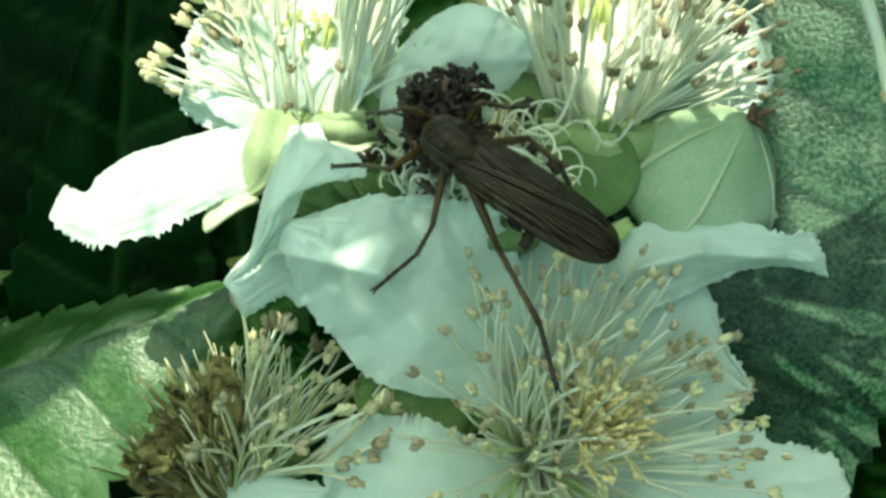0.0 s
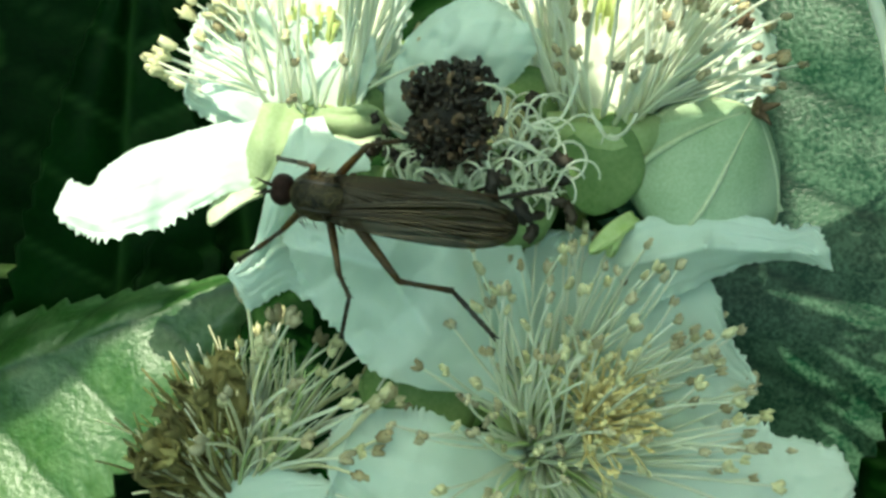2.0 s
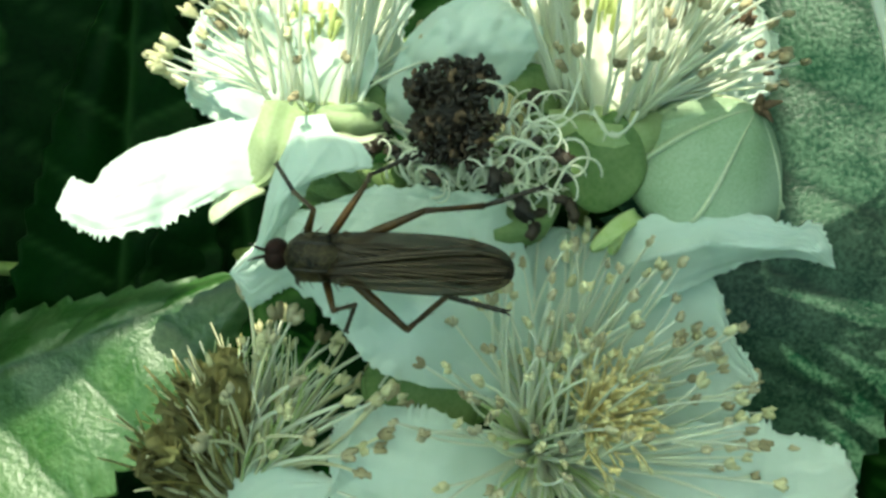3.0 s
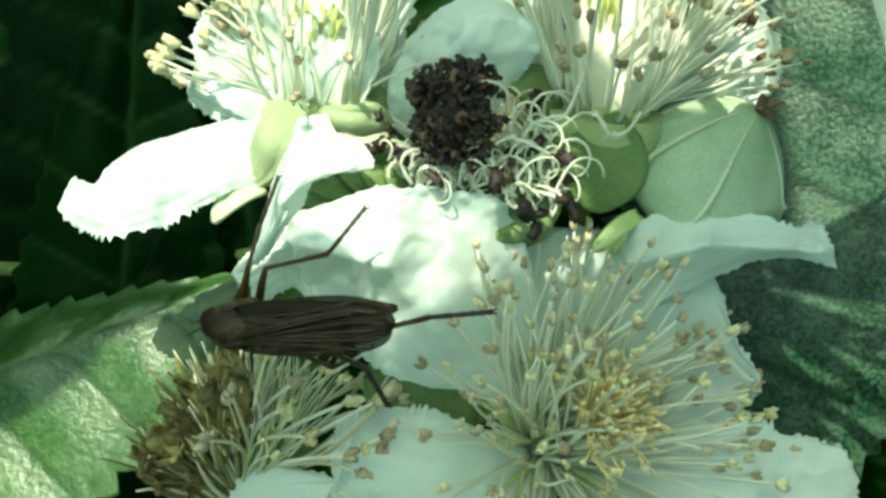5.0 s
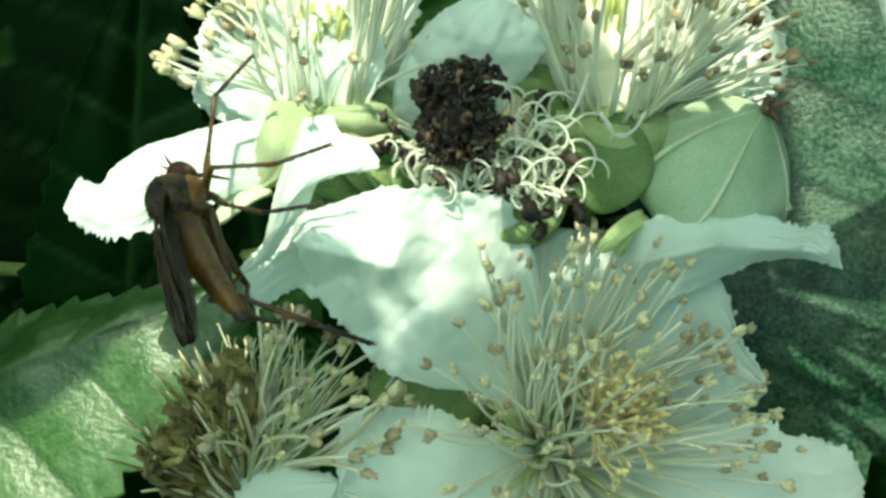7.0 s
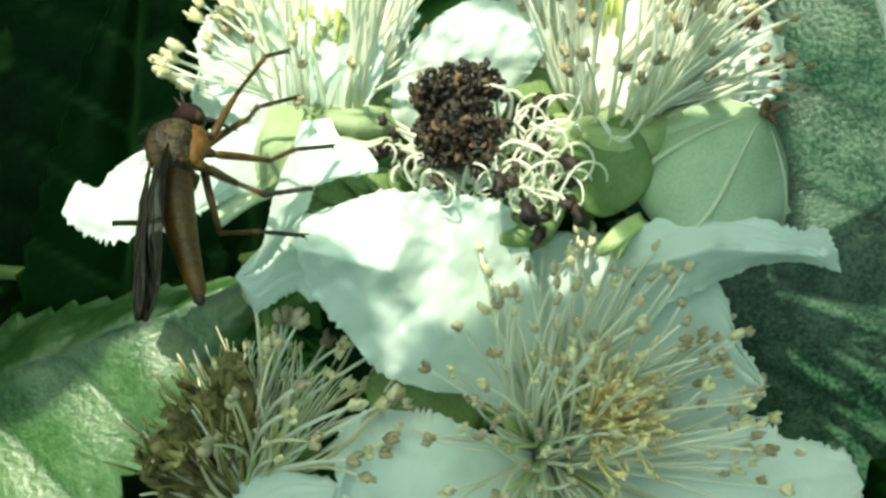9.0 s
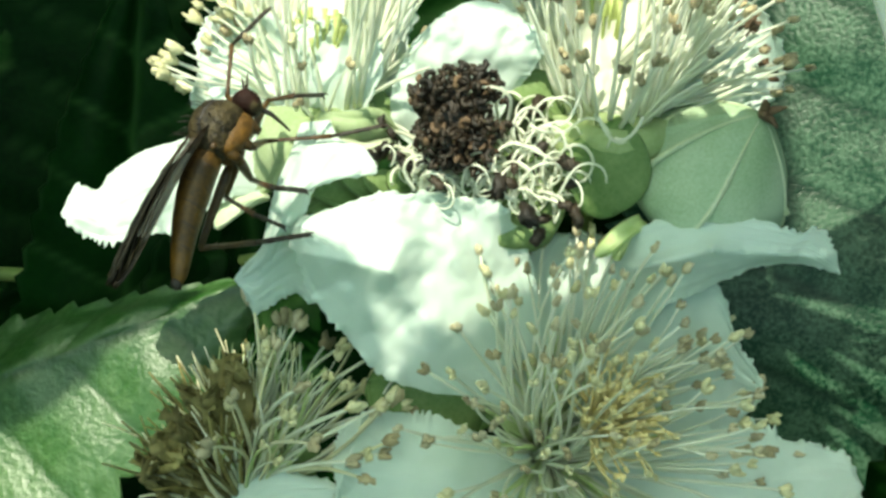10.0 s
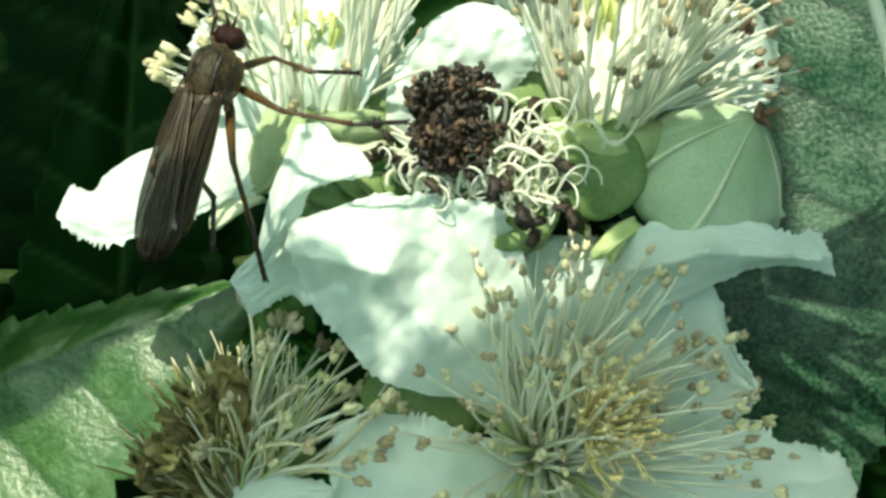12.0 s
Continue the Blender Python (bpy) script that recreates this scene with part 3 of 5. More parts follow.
frilled(flower_a, ((600, 246), (640, 262), (704, 240)), ((606, 238), (645, 246), (704, 240)), lift=(2.6, 2.6, 2.2), ruffle=0.1, seed=1.9, name="sepal", mat=SEPAL_PALE,
        label="narrow pale sepal under the cup", ns=20, nx=8, thick=0.2)
sepal(flower_a, sp(620, 190, 0.6), sp(690, 215, 0.8), 2.4, (0.2, 0.3, 0.9), seed=2.9)
styles(flower_a, F1 + A1 * 1.2, A1, 26, 2.6, 1.0, STYLE_GREEN, 5)
petal(flower_a, sp(520, 205, 1.2), sp(395, 40, 1.6), 4.6, (-0.1, 0.2, 0.95), bow=0.4, cup=0.25, ruffle=0.7, jag=0.06, seed=5.6, narrow=0.5, label="cream petal between the stamens")
petal(flower_a, sp(575, 205, 1.0), sp(600, 30, 1.2), 4.6, (0.1, 0.2, 0.95), bow=0.4, cup=0.25, ruffle=0.6, jag=0.06, seed=5.9, narrow=0.5)
frilled(flower_a, ((478, 206), (432, 130), (402, 60), (420, -40)), ((648, 200), (692, 120), (706, 30), (650, -50), (530, -70), (420, -40)), lift=(0.4, -0.2, -0.8, -1.2), ruffle=0.9,
        pleat=0.09, teeth=(5.0, 5.0), seed=5.75, mat=FILAMENT, label="pale cream inner petal", ns=60, nx=36)
stamens(flower_a, F1, A1, 105, 7.4, (2, 60), 11, FILAMENT, [ANTHER_PALE, ANTHER_PALE, ANTHER], ring=2.4, inward=0.10, keep=lambda d: d.y > 0.55 and -0.35 < d.z < 0.62 and -0.38 < d.x < 0.5)
stamens(flower_a, F1 + Vector((-1.3, 0.2, 0.2)), Vector((-0.80, 0.58, 0.16)).normalized(), 20, 4.7, (0, 30), 31, FILAMENT, [ANTHER_PALE], ring=1.3, inward=0.05, anther=0.5)
stamens(flower_a, F1, Vector((0.02, 0.80, 0.60)).normalized(), 26, 4.4, (0, 50), 33, FILAMENT, [ANTHER, ANTHER_PALE, None], ring=2.2, inward=0.05)

# ---- the upper flower with tan anthers ----
F2 = sp(1075, 180, 0)
A2 = Vector((0.06, 0.90, 0.43)).normalized()
flower_b = thing("bramble_flower", F2 - A2 * 3, "open white bramble flower crowded with tan anthers", "flower", "flowers of the bramble")
cup_part(flower_b, F2 - A2 * 0.4, A2, 3.2, 4.4, CUP_PALE)
sepal(flower_b, sp(1136, 384, 0.8), sp(1058, 446, 1.6), 0.75, (0.2, 0.5, 0.8), seed=4.4, mat=FILAMENT_GREEN, label="yellow green sepal")
sepal(flower_b, sp(1118, 392, 0.6), sp(1092, 452, 1.2), 0.7, (-0.3, 0.4, 0.8), seed=4.7, mat=FILAMENT_GREEN)
pedicel(flower_b, F2 - A2 * 3, F2 - A2 * 7 + Vector((0, 0, -3)), cane_near(sp(900, 700, -12)))
frilled(flower_b, ((747, 265), (702, 225), (692, 180), (702, 125), (732, 72), (777, 26), (837, -4), (892, 2)),
        ((862, 270), (892, 190), (932, 130), (957, 92), (968, 58), (937, 34), (892, 2)),
        lift=(0.2, 1.6, 2.6, 2.8, 2.0), across=(-0.9, -0.3), teeth=(2.0, 5.0), pitch=17, ruffle=0.75, seed=6.4, folds=(((800, 40), (800, 130), 0.6, 25), ((730, 100), (760, 160), -0.5, 22)), label="white petal curving over a withered flower")
petal(flower_b, sp(1120, 200, -1.8), sp(1340, 10, -2.6), 8.0, (-0.1, 0.1, 0.98), bow=-0.4, cup=0.2, ruffle=0.5, seed=7.4, narrow=0.5)
petal(flower_b, sp(1060, 200, -1.8), sp(1030, -140, -3.4), 9.0, (0.0, -0.2, 0.95), bow=-0.5, cup=0.2, ruffle=0.5, seed=8.8, narrow=0.5)
petal(flower_b, sp(1180, 215, -0.5), sp(1330, 150, -0.5), 2.6, (0.0, 0.5, 0.85), bow=0.2, cup=0.2, ruffle=0.5, seed=9.1, narrow=0.5)
sepal(flower_b, sp(1000, 190, 0.5), sp(905, 140, 1.0), 2.0, (0.0, 0.3, 0.9), seed=3.3)
sepal(flower_b, sp(1040, 230, 2.2), sp(1100, 365, 1.0), 3.8, (0.0, 0.2, 0.95), seed=3.8)
styles(flower_b, F2 + A2 * 2.0 + Vector((0, 0, -3.0)), A2, 26, 4.0, 0.8, STYLE_GREEN, 6)
stamens(flower_b, F2, Vector((0.06, 0.80, 0.58)).normalized(), 34, 4.8, (0, 46), 37, FILAMENT, [ANTHER], ring=2.3, inward=0.05, keep=lambda d: -0.3 < d.x < 0.55)
frilled(flower_b, ((985, 204), (958, 120), (944, 40), (960, -40)), ((1165, 196), (1236, 120), (1292, 50), (1240, -40), (1100, -60), (960, -40)), lift=(0.4, -0.2, -0.8, -1.2), ruffle=0.9,
        pleat=0.09, teeth=(5.0, 5.0), seed=8.75, mat=FILAMENT, label="pale cream inner petal", ns=60, nx=36)
stamens(flower_b, F2, A2, 150, 6.7, (2, 70), 12, FILAMENT, [ANTHER], ring=2.3, inward=0.10, keep=lambda d: d.y > 0.35 and d.z < 0.66 and -0.42 < d.x < 0.6)
stamens(flower_b, F2 + Vector((1.2, 0.6, 0.0)), Vector((0.80, 0.58, 0.16)).normalized(), 40, 6.3, (0, 20), 35, FILAMENT, [ANTHER, ANTHER_DRY], ring=1.6, inward=0.04)
rnd = random.Random(3)
for a, b, c, d, e in ((1038, 130, 1040, 205, 985), (1060, 200, 1062, 235, 1108), (1140, 200, 1120, 230, 1090), (940, 215, 1000, 215, 1008)):
    p = [sp(e, d + 8, 3.2), sp((a + e) / 2, d + 22, 3.6), sp(a, b, 4.2)]
    part("stamen", tube(bmesh.new(), bezier(*p, 8), 0.075, 6), FILAMENT, flower_b, "drooping pale stamen")

# ---- the bud ----
bud = thing("bramble_bud", sp(1160, 385, 1.0), "closed downy pale green bud with a withered tip", "flower bud")
BASE_B, TIP_B = sp(1205, 366, -2.2), sp(1350, 196, 2.2)
axis_b = (TIP_B - BASE_B).normalized()
bn = Vector((0, 0, 1)) - axis_b * axis_b.z
bn.normalize()
bs = axis_b.cross(bn)
bm = bmesh.new()
vein_b, rows = [], []
for i in range(41):
    s = i / 40
    r = 3.75 * math.sin(math.pi * min(1, 0.08 + s * 0.92) ** 0.72) ** 0.75 if i < 40 else 0.02
    row = []
    for k in range(144):
        a = math.tau * k / 144
        lap = ((math.degrees(a) + 64 - 6 * math.sin(s * 3) + 8) / 72) % 1
        rr = r * (1 + 0.07 * lap + 0.02 * noise.noise(Vector((math.cos(a) * 2, math.sin(a) * 2, s * 4))))
        row.append(bm.verts.new(BASE_B + axis_b * s * (TIP_B - BASE_B).length + (bn * math.cos(a) + bs * math.sin(a)) * rr))
        vein_b.append(0.0)
    rows.append(row)
for q, s in zip(rows, rows[1:]):
    for k in range(144):
        bm.faces.new((q[k], q[(k + 1) % 144], s[(k + 1) % 144], s[k]))
bm.faces.new(rows[0][::-1])
calyx = part("calyx", bm, BUD, bud, vein=vein_b)
# raised pale rims where the five sepals overlap
for turn_b in (-124, -44, 8, 80, 152):
    rim = []
    for i in range(2, 40):
        s = i / 40
        a = radians(turn_b + 6 * math.sin(s * 3) - 8)
        r = 3.75 * math.sin(math.pi * min(1, 0.08 + s * 0.92) ** 0.72) ** 0.75
        lap = ((math.degrees(a) + 64 - 6 * math.sin(s * 3) + 8) / 72) % 1
        rr = r * (1 + 0.07 * lap + 0.02 * noise.noise(Vector((math.cos(a) * 2, math.sin(a) * 2, s * 4))) + 0.06) - 0.04
        rim.append(BASE_B + axis_b * s * (TIP_B - BASE_B).length + (bn * math.cos(a) + bs * math.sin(a)) * rr)
    part("sepal_rim", tube(bmesh.new(), rim, [0.04 + 0.10 * math.sin(math.pi * i / 37) for i in range(38)], 8), SEPAL_PALE, calyx, "pale downy sepal rim")
pedicel(bud, BASE_B + axis_b * 0.3, sp(1150, 440, -7), cane_near(sp(980, 800, -12)), 0.55)
for i in range(7):
    a = i * 2.4
    tip = TIP_B + axis_b * rnd.uniform(0.2, 1.0) + (bn * math.cos(a) + bs * math.sin(a)) * rnd.uniform(0.3, 1.1)
    part("withered_tip", tube(bmesh.new(), bezier(TIP_B - axis_b * 0.4, TIP_B + axis_b * 0.3, tip, 4), [0.12, 0.16, 0.2, 0.16, 0.05], 6), ANTHER_DRY, bud,
         "dry brown tip")

# ---- the withered flower ----
F3 = sp(850, 300, 0.8)
A3 = Vector((-0.05, 0.62, 0.78)).normalized()
flower_c = thing("withered_flower", F3 - A3 * 2.6, "withered bramble flower with dark anthers and curled white filaments", "flower", "flowers of the bramble")
cup_part(flower_c, sp(895, 335, 0.4), A3, 2.9, 2.6)
pedicel(flower_c, F3 - A3 * 2, F3 - A3 * 6 + Vector((0, -2, -2)), cane_near(sp(900, 700, -12)))
frilled(flower_c, ((612, 360), (552, 372), (492, 400), (452, 445), (417, 488)),
        ((632, 470), (572, 520), (547, 530), (522, 512), (482, 532), (452, 548), (437, 520), (417, 488)),
        lift=(1.0, 1.8, 2.6, 3.0), across=(-0.4, -0.6), teeth=(3.0, 8.0), pitch=18, ruffle=0.5, seed=17.3)
rnd = random.Random(21)
clump = sp(808, 206, 3.6)
heart_c = part("flower_heart", blob(bmesh.new(), clump, (Vector((1.3, 0, 0)), Vector((0, 1.45, 0.3)), Vector((0, -0.2, 1.0))), 14, 10, 0.35, 3.0), ANTHER_DARK,
               flower_c, "dark brown dried heart")
for i in range(290):
    d = Vector((rnd.gauss(0, 1), rnd.gauss(0, 1), rnd.gauss(0.5, 0.8))).normalized()
    p = clump + Vector((d.x * 1.95, d.y * 2.15 + (0.25 if d.y > 0 else -0.1), d.z * 1.7)) * rnd.uniform(0.7, 1.12) * (1 + 0.16 * noise.noise(d * 2.2))
    t = Vector((rnd.gauss(0, 1), rnd.gauss(0, 1), rnd.gauss(0, 1))).normalized()
    b, c = side_of(t)
    s = rnd.uniform(0.2, 0.36)
    arc = rnd.uniform(0.8, 2.0)
    pts = [p + (t * math.sin(arc * q) + b * (math.cos(arc * q) - 0.6)) * s for q in (-1.0, -0.5, 0.0, 0.5, 1.0)]
    thick = rnd.uniform(0.09, 0.15)
    part("anther", tube(bmesh.new(), pts, [thick * 0.6, thick, thick * 0.8, thick * 1.1, thick * 0.5], 6), ANTHER_DARK if rnd.random() < 0.92 else ANTHER_DRY, heart_c)


def curl_filament(parent, foot, rise, lean, length, curl, thick, mat, dark, rnd):
    """A filament that rises along lean and coils over towards its tip."""
    side = lean.cross(Vector((rnd.uniform(-0.5, 0.5), rnd.uniform(-0.3, 0.3), 1.0))).normalized() * curl
    pts, p, turn = [foot], foot.copy(), 0.0
    for i in range(14):
        turn += (0.06 if i < rise else 0.36) * rnd.uniform(0.7, 1.3)
        p = p + (lean * math.cos(turn) + side * math.sin(turn) + Vector((0, 0, 0.04 * math.sin(i + length)))) * length / 14
        pts.append(p)
    ob = part("stamen", tube(bmesh.new(), pts, [thick * (1.15 - 0.03 * i) for i in range(15)], 5), mat, parent)
    if dark:
        d = (pts[-1] - pts[-2]).normalized()
        b, c = side_of(d)
        part("anther", blob(bmesh.new(), pts[-1], (d * 0.42, b * 0.26, c * 0.24), 7, 5, 0.4, length), ANTHER_DARK, ob)


for i in range(105):
    a = rnd.uniform(690, 1010)
    right = a > 880
    b = rnd.uniform(225, 385) + max(0, a - 960) * 0.3 if right else 335 - 30 * ((a - 800) / 100) ** 2 + rnd.uniform(-25, 12)
    foot = sp(a, b, rnd.uniform(1.6, 3.6))
    lean = Vector((rnd.uniform(-0.7, 0.5) if right else rnd.uniform(-0.6, 0.6), rnd.uniform(0.3, 1.0), rnd.uniform(0.0, 0.5))).normalized()
    curl_filament(flower_c, foot, rnd.randint(2, 7), lean, rnd.uniform(2.4, 4.6) if right else rnd.uniform(1.6, 3.0), rnd.choice((-1, 1, 1)), rnd.uniform(0.055, 0.085),
                  FILAMENT, rnd.random() < 0.08, rnd)
for a, b, w, s in ((672, 210, 2.5, 0.36), (695, 232, 2.6, 0.3), (680, 258, 3.0, 0.42), (952, 180, 2.5, 0.5), (1008, 282, 3.5, 0.46), (935, 375, 4.0, 0.55),
                   (952, 412, 4.0, 0.42), (1022, 378, 4.0, 0.5), (1003, 358, 3.8, 0.34), (885, 322, 4.5, 0.55), (700, 270, 3.6, 0.34), (775, 318, 4.2, 0.36),
                   (720, 285, 3.6, 0.36), (660, 268, 3.0, 0.36), (912, 290, 3.8, 0.32)):
    a0 = rnd.uniform(0, 6.3)
    t = Vector((math.cos(a0), math.sin(a0), 0.3)).normalized()
    n1, n2 = side_of(t)
    p = sp(a, b, w)
    fil = part("stamen", tube(bmesh.new(), bezier(p, p + Vector((0, 0.6, -0.6)), (p + F3) / 2 + Vector((0, 0, 0.4)), 6), 0.08, 5), FILAMENT, flower_c)
    part("anther", blob(bmesh.new(), p, (t * s, n1 * s * 0.6, n2 * s * 0.5), 10, 7, 0.95, a), ANTHER_DARK, fil)
for a, b, c, d in ((640, 335, 600, 292), (610, 340, 560, 335), (660, 330, 650, 305), (590, 345, 545, 365), (690, 330, 690, 300)):
    sepal(flower_c, sp(a + 40, b + 8, 1.6), sp(c, d, 2.2), 1.3, (-0.2, 0.4, 0.9), seed=a * 0.01, bow=0.2)

# ---- the large lower flower ----
F4 = sp(985, 785, -1.0)
A4 = Vector((0.42, 0.38, 0.82)).normalized()
flower_d = thing("bramble_flower", F4 - A4 * 3, "wide open white bramble flower in shade with a yellow heart", "flower", "flowers of the bramble")
cup_part(flower_d, F4 - A4 * 0.6, A4, 2.4, 2.0, CUP_PALE)
pedicel(flower_d, F4 - A4 * 2, F4 - A4 * 6 + Vector((0, -2, -2)), cane_near(sp(950, 1000, -14)))
frilled(flower_d, ((936, 738), (851, 697), (761, 687), (691, 661), (626, 608), (586, 563), (553, 523), (534, 468), (517, 418), (523, 395)),
        ((976, 723), (963, 603), (947, 483), (927, 415), (903, 379), (881, 351), (831, 341), (761, 333), (691, 335), (621, 351), (563, 371), (523, 395)),
        lift=(-0.6, 1.0, 2.6, 3.6, 4.0, 3.6), across=(-1.2, -0.3), teeth=(8.0, 8.0), pitch=26, ruffle=0.8, seed=10.3, folds=(((540, 440), (690, 470), 1.0, 45), ((690, 470), (775, 590), 0.9, 42), ((800, 345), (850, 470), -0.5, 30)), label="broad white petal with soft folds", nx=70)
frilled(flower_d, ((1072, 500), (1104, 430), (1142, 392), (1212, 374), (1282, 370), (1352, 388), (1412, 406), (1454, 398), (1478, 436), (1487, 478)),
        ((1102, 600), (1162, 545), (1222, 516), (1274, 492), (1332, 468), (1392, 458), (1442, 464), (1487, 478)),
        lift=(-0.4, 1.2, 2.2, 2.4, 2.0, 1.4), across=(-0.2, -1.0), teeth=(9.0, 4.0), pitch=34, ruffle=0.6, seed=11.9, folds=(((1120, 470), (1260, 435), 0.8, 16), ((1260, 435), (1460, 450), 0.6, 22)), label="white petal with a crimped edge")
frilled(flower_d, ((1052, 700), (1122, 570), (1192, 505), (1262, 492), (1287, 530), (1302, 590), (1337, 650), (1352, 690)),
        ((1052, 780), (1162, 780), (1242, 778), (1297, 748), (1337, 715), (1352, 690)),
        lift=(-1.0, -0.6, -0.4, 0.2), across=(0.2, -0.4), teeth=(7.0, 7.0), pitch=24, ruffle=0.4, seed=12.6)
frilled(flower_d, ((1042, 800), (1142, 780), (1232, 756), (1322, 748), (1392, 762), (1452, 775), (1497, 796), (1527, 855)),
        ((1022, 880), (1142, 960), (1302, 985), (1432, 965), (1502, 925), (1527, 855)),
        lift=(-0.6, 0.4, 0.9, 1.0, 0.6), across=(-0.9, -0.4), teeth=(17.0, 12.0), pitch=21, ruffle=0.5, seed=13.8)
frilled(flower_d, ((962, 800), (882, 772), (812, 745), (732, 722), (662, 720), (622, 738), (602, 768), (590, 812)),
        ((972, 880), (872, 965), (772, 990), (672, 965), (612, 910), (597, 860), (590, 812)),
        lift=(-0.4, 0.9, 1.7, 1.9, 1.6), across=(-1.4, -0.4), teeth=(13.0, 13.0), pitch=17, ruffle=0.55, seed=14.2, folds=(((640, 740), (600, 860), 0.5, 14),))
petal(flower_d, sp(1015, 720, -1.2), sp(1028, 405, -0.8), 5.4, (0, 0.1, 0.98), bow=0.2, cup=0.1, ruffle=0.3, seed=18.4, narrow=0.4, fullness=0.5)
sepal(flower_d, sp(850, 745, -1.6), sp(655, 668, -0.6), 4.2, (0, 0.1, 0.98), seed=5.5, label="dull green sepal behind the petals")
styles(flower_d, F4 + A4 * 4.1, A4, 70, 2.4, 1.1, STYLE, 8, thick=0.075)
stamens(flower_d, F4 + A4 * 3.9, A4, 60, 2.5, (0, 75), 19, STYLE, [ANTHER_PALE, STYLE], ring=0.7, bend=0.5, thick=0.075, anther=0.26)
stamens(flower_d, F4, A4, 70, 4.2, (20, 80), 17, FILAMENT_GREEN, [ANTHER_BEIGE, ANTHER_PALE], ring=1.0, inward=0.14, bend=0.25)
stamens(flower_d, F4, Vector((0.04, 0.82, 0.56)).normalized(), 40, 8.2, (0, 34), 18, FILAMENT, [ANTHER_BEIGE, ANTHER_PALE], ring=1.2, inward=0.1)
stamens(flower_d, F4, Vector((0.86, 0.32, 0.40)).normalized(), 26, 9.2, (0, 24), 22, FILAMENT, [ANTHER_BEIGE, ANTHER_PALE], ring=1.2, inward=0.05)
stamens(flower_d, F4, A4, 140, 7.6, (10, 80), 14, FILAMENT, [ANTHER_BEIGE, ANTHER_BEIGE, ANTHER, ANTHER_PALE], ring=1.4, inward=0.14)

# ---- the faded flower below the leaf ----
F5 = sp(450, 850, -1.5)
A5 = Vector((-0.12, 0.76, 0.64)).normalized()
flower_e = thing("bramble_flower", F5 - A5 * 3, "fading bramble flower with browned filaments in shade", "flower", "flowers of the bramble")
cup_part(flower_e, F5 - A5 * 0.4, A5, 2.4, 2.0)
pedicel(flower_e, F5 - A5 * 2, F5 - A5 * 6 + Vector((0, -2, -2)), cane_near(sp(900, 1100, -14)))
frilled(flower_e, ((382, 950), (392, 880), (432, 838), (482, 822), (542, 832), (584, 846), (597, 858)),
        ((482, 990), (552, 950), (582, 905), (597, 858)),
        lift=(-0.5, 0.8, 1.6, 1.8), across=(-0.6, -0.4), teeth=(6.0, 6.0), pitch=30, ruffle=0.4, seed=15.2)
sepal(flower_e, sp(500, 830, -1.0), sp(545, 760, -1.0), 2.6, (0.1, 0.2, 0.95), seed=6.1)
styles(flower_e, F5 + A5 * 1.4, A5, 36, 3.2, 1.1, STYLE_GREEN, 9)
stamens(flower_e, F5 + Vector((0.4, 0.6, 0.4)), Vector((0.66, 0.62, 0.40)).normalized(), 38, 6.8, (4, 46), 15, [FILAMENT_OLD, FILAMENT, FILAMENT], [ANTHER_BEIGE, ANTHER_PALE, ANTHER], ring=0.8,
        inward=0.06, thick=0.105, bend=0.34, anther=0.56)
stamens(flower_e, F5 + Vector((-0.2, 0.4, 0.2)), Vector((0.10, 0.88, 0.42)).normalized(), 120, 5.4, (2, 36), 24, [FILAMENT_OLD, FILAMENT, FILAMENT_GREEN, FILAMENT], [None, None, None, ANTHER_PALE], ring=1.2,
        inward=0.06, thick=0.07, bend=0.25, taper=0.4, anther=0.36, keep=lambda d: d.x > -0.2)
stamens(flower_e, F5 + Vector((-1.2, 0, 0)), Vector((-0.46, 0.76, 0.40)).normalized(), 150, 4.6, (2, 42), 16, [FILAMENT_TAN, WITHERED, FILAMENT_OLD], [None],
        ring=1.6, inward=0.1, thick=0.105, bend=0.25, taper=0.4, anther=0.3, keep=lambda d: -0.62 < d.x < 0.2 and d.y > 0.42)
rnd = random.Random(66)
for i in range(15):
    q = i / 14
    a, b = 440 - 100 * q, 800 + 80 * q
    c, d = 415 - 175 * q + rnd.uniform(-18, 18), 610 + 240 * q + rnd.uniform(-25, 25)
    petal(flower_e, sp(a, b, 0.4), sp(c, d, rnd.uniform(1.6, 3.6)), rnd.uniform(0.6, 1.2), (rnd.uniform(-0.7, 0.7), 0.4, 0.8), bow=rnd.uniform(-0.5, 0.9), cup=rnd.uniform(0.2, 1.1),
          ruffle=1.0, jag=0.2, curl=rnd.uniform(-0.6, 0.8), seed=3.0 + i * 1.37, narrow=0.4, fullness=0.6, mat=WITHERED, name="withered_petal", label="crumpled tan withered petal", ns=20, nx=10)

# an unseen flower added overhead; its petals and thick stamens rake the large leaf with shade
HANG = sp(1335, 575, -9) + SUN_FROM * 34
flower_f = thing("bramble_flower", HANG, "unseen white bramble flower added to streak the glossy leaf with shade", "flower", "flowers of the bramble")
rake = Vector((0.86, -0.50, 0.0))
rake = (rake - SUN_FROM * rake.dot(SUN_FROM)).normalized()
perp = SUN_FROM.cross(rake)
cup_part(flower_f, HANG, rake, 2.4, 1.8, CUP_PALE)
pedicel(flower_f, HANG - rake * 1.4, HANG - rake * 6 + Vector((0, 6, 2)), cane_pts[-6])
for k, q in ((-1, 0.1), (-1, 0.8)):
    petal(flower_f, HANG, HANG + (perp * k * (1.2 - q * 0.7) + rake * (q - 0.1)).normalized() * 6.5, 4.4, SUN_FROM + perp * 0.2 * k, bow=0.4, cup=0.15, ruffle=0.5, jag=0.05,
          seed=21 + k + q, narrow=0.4, ns=30, nx=20)
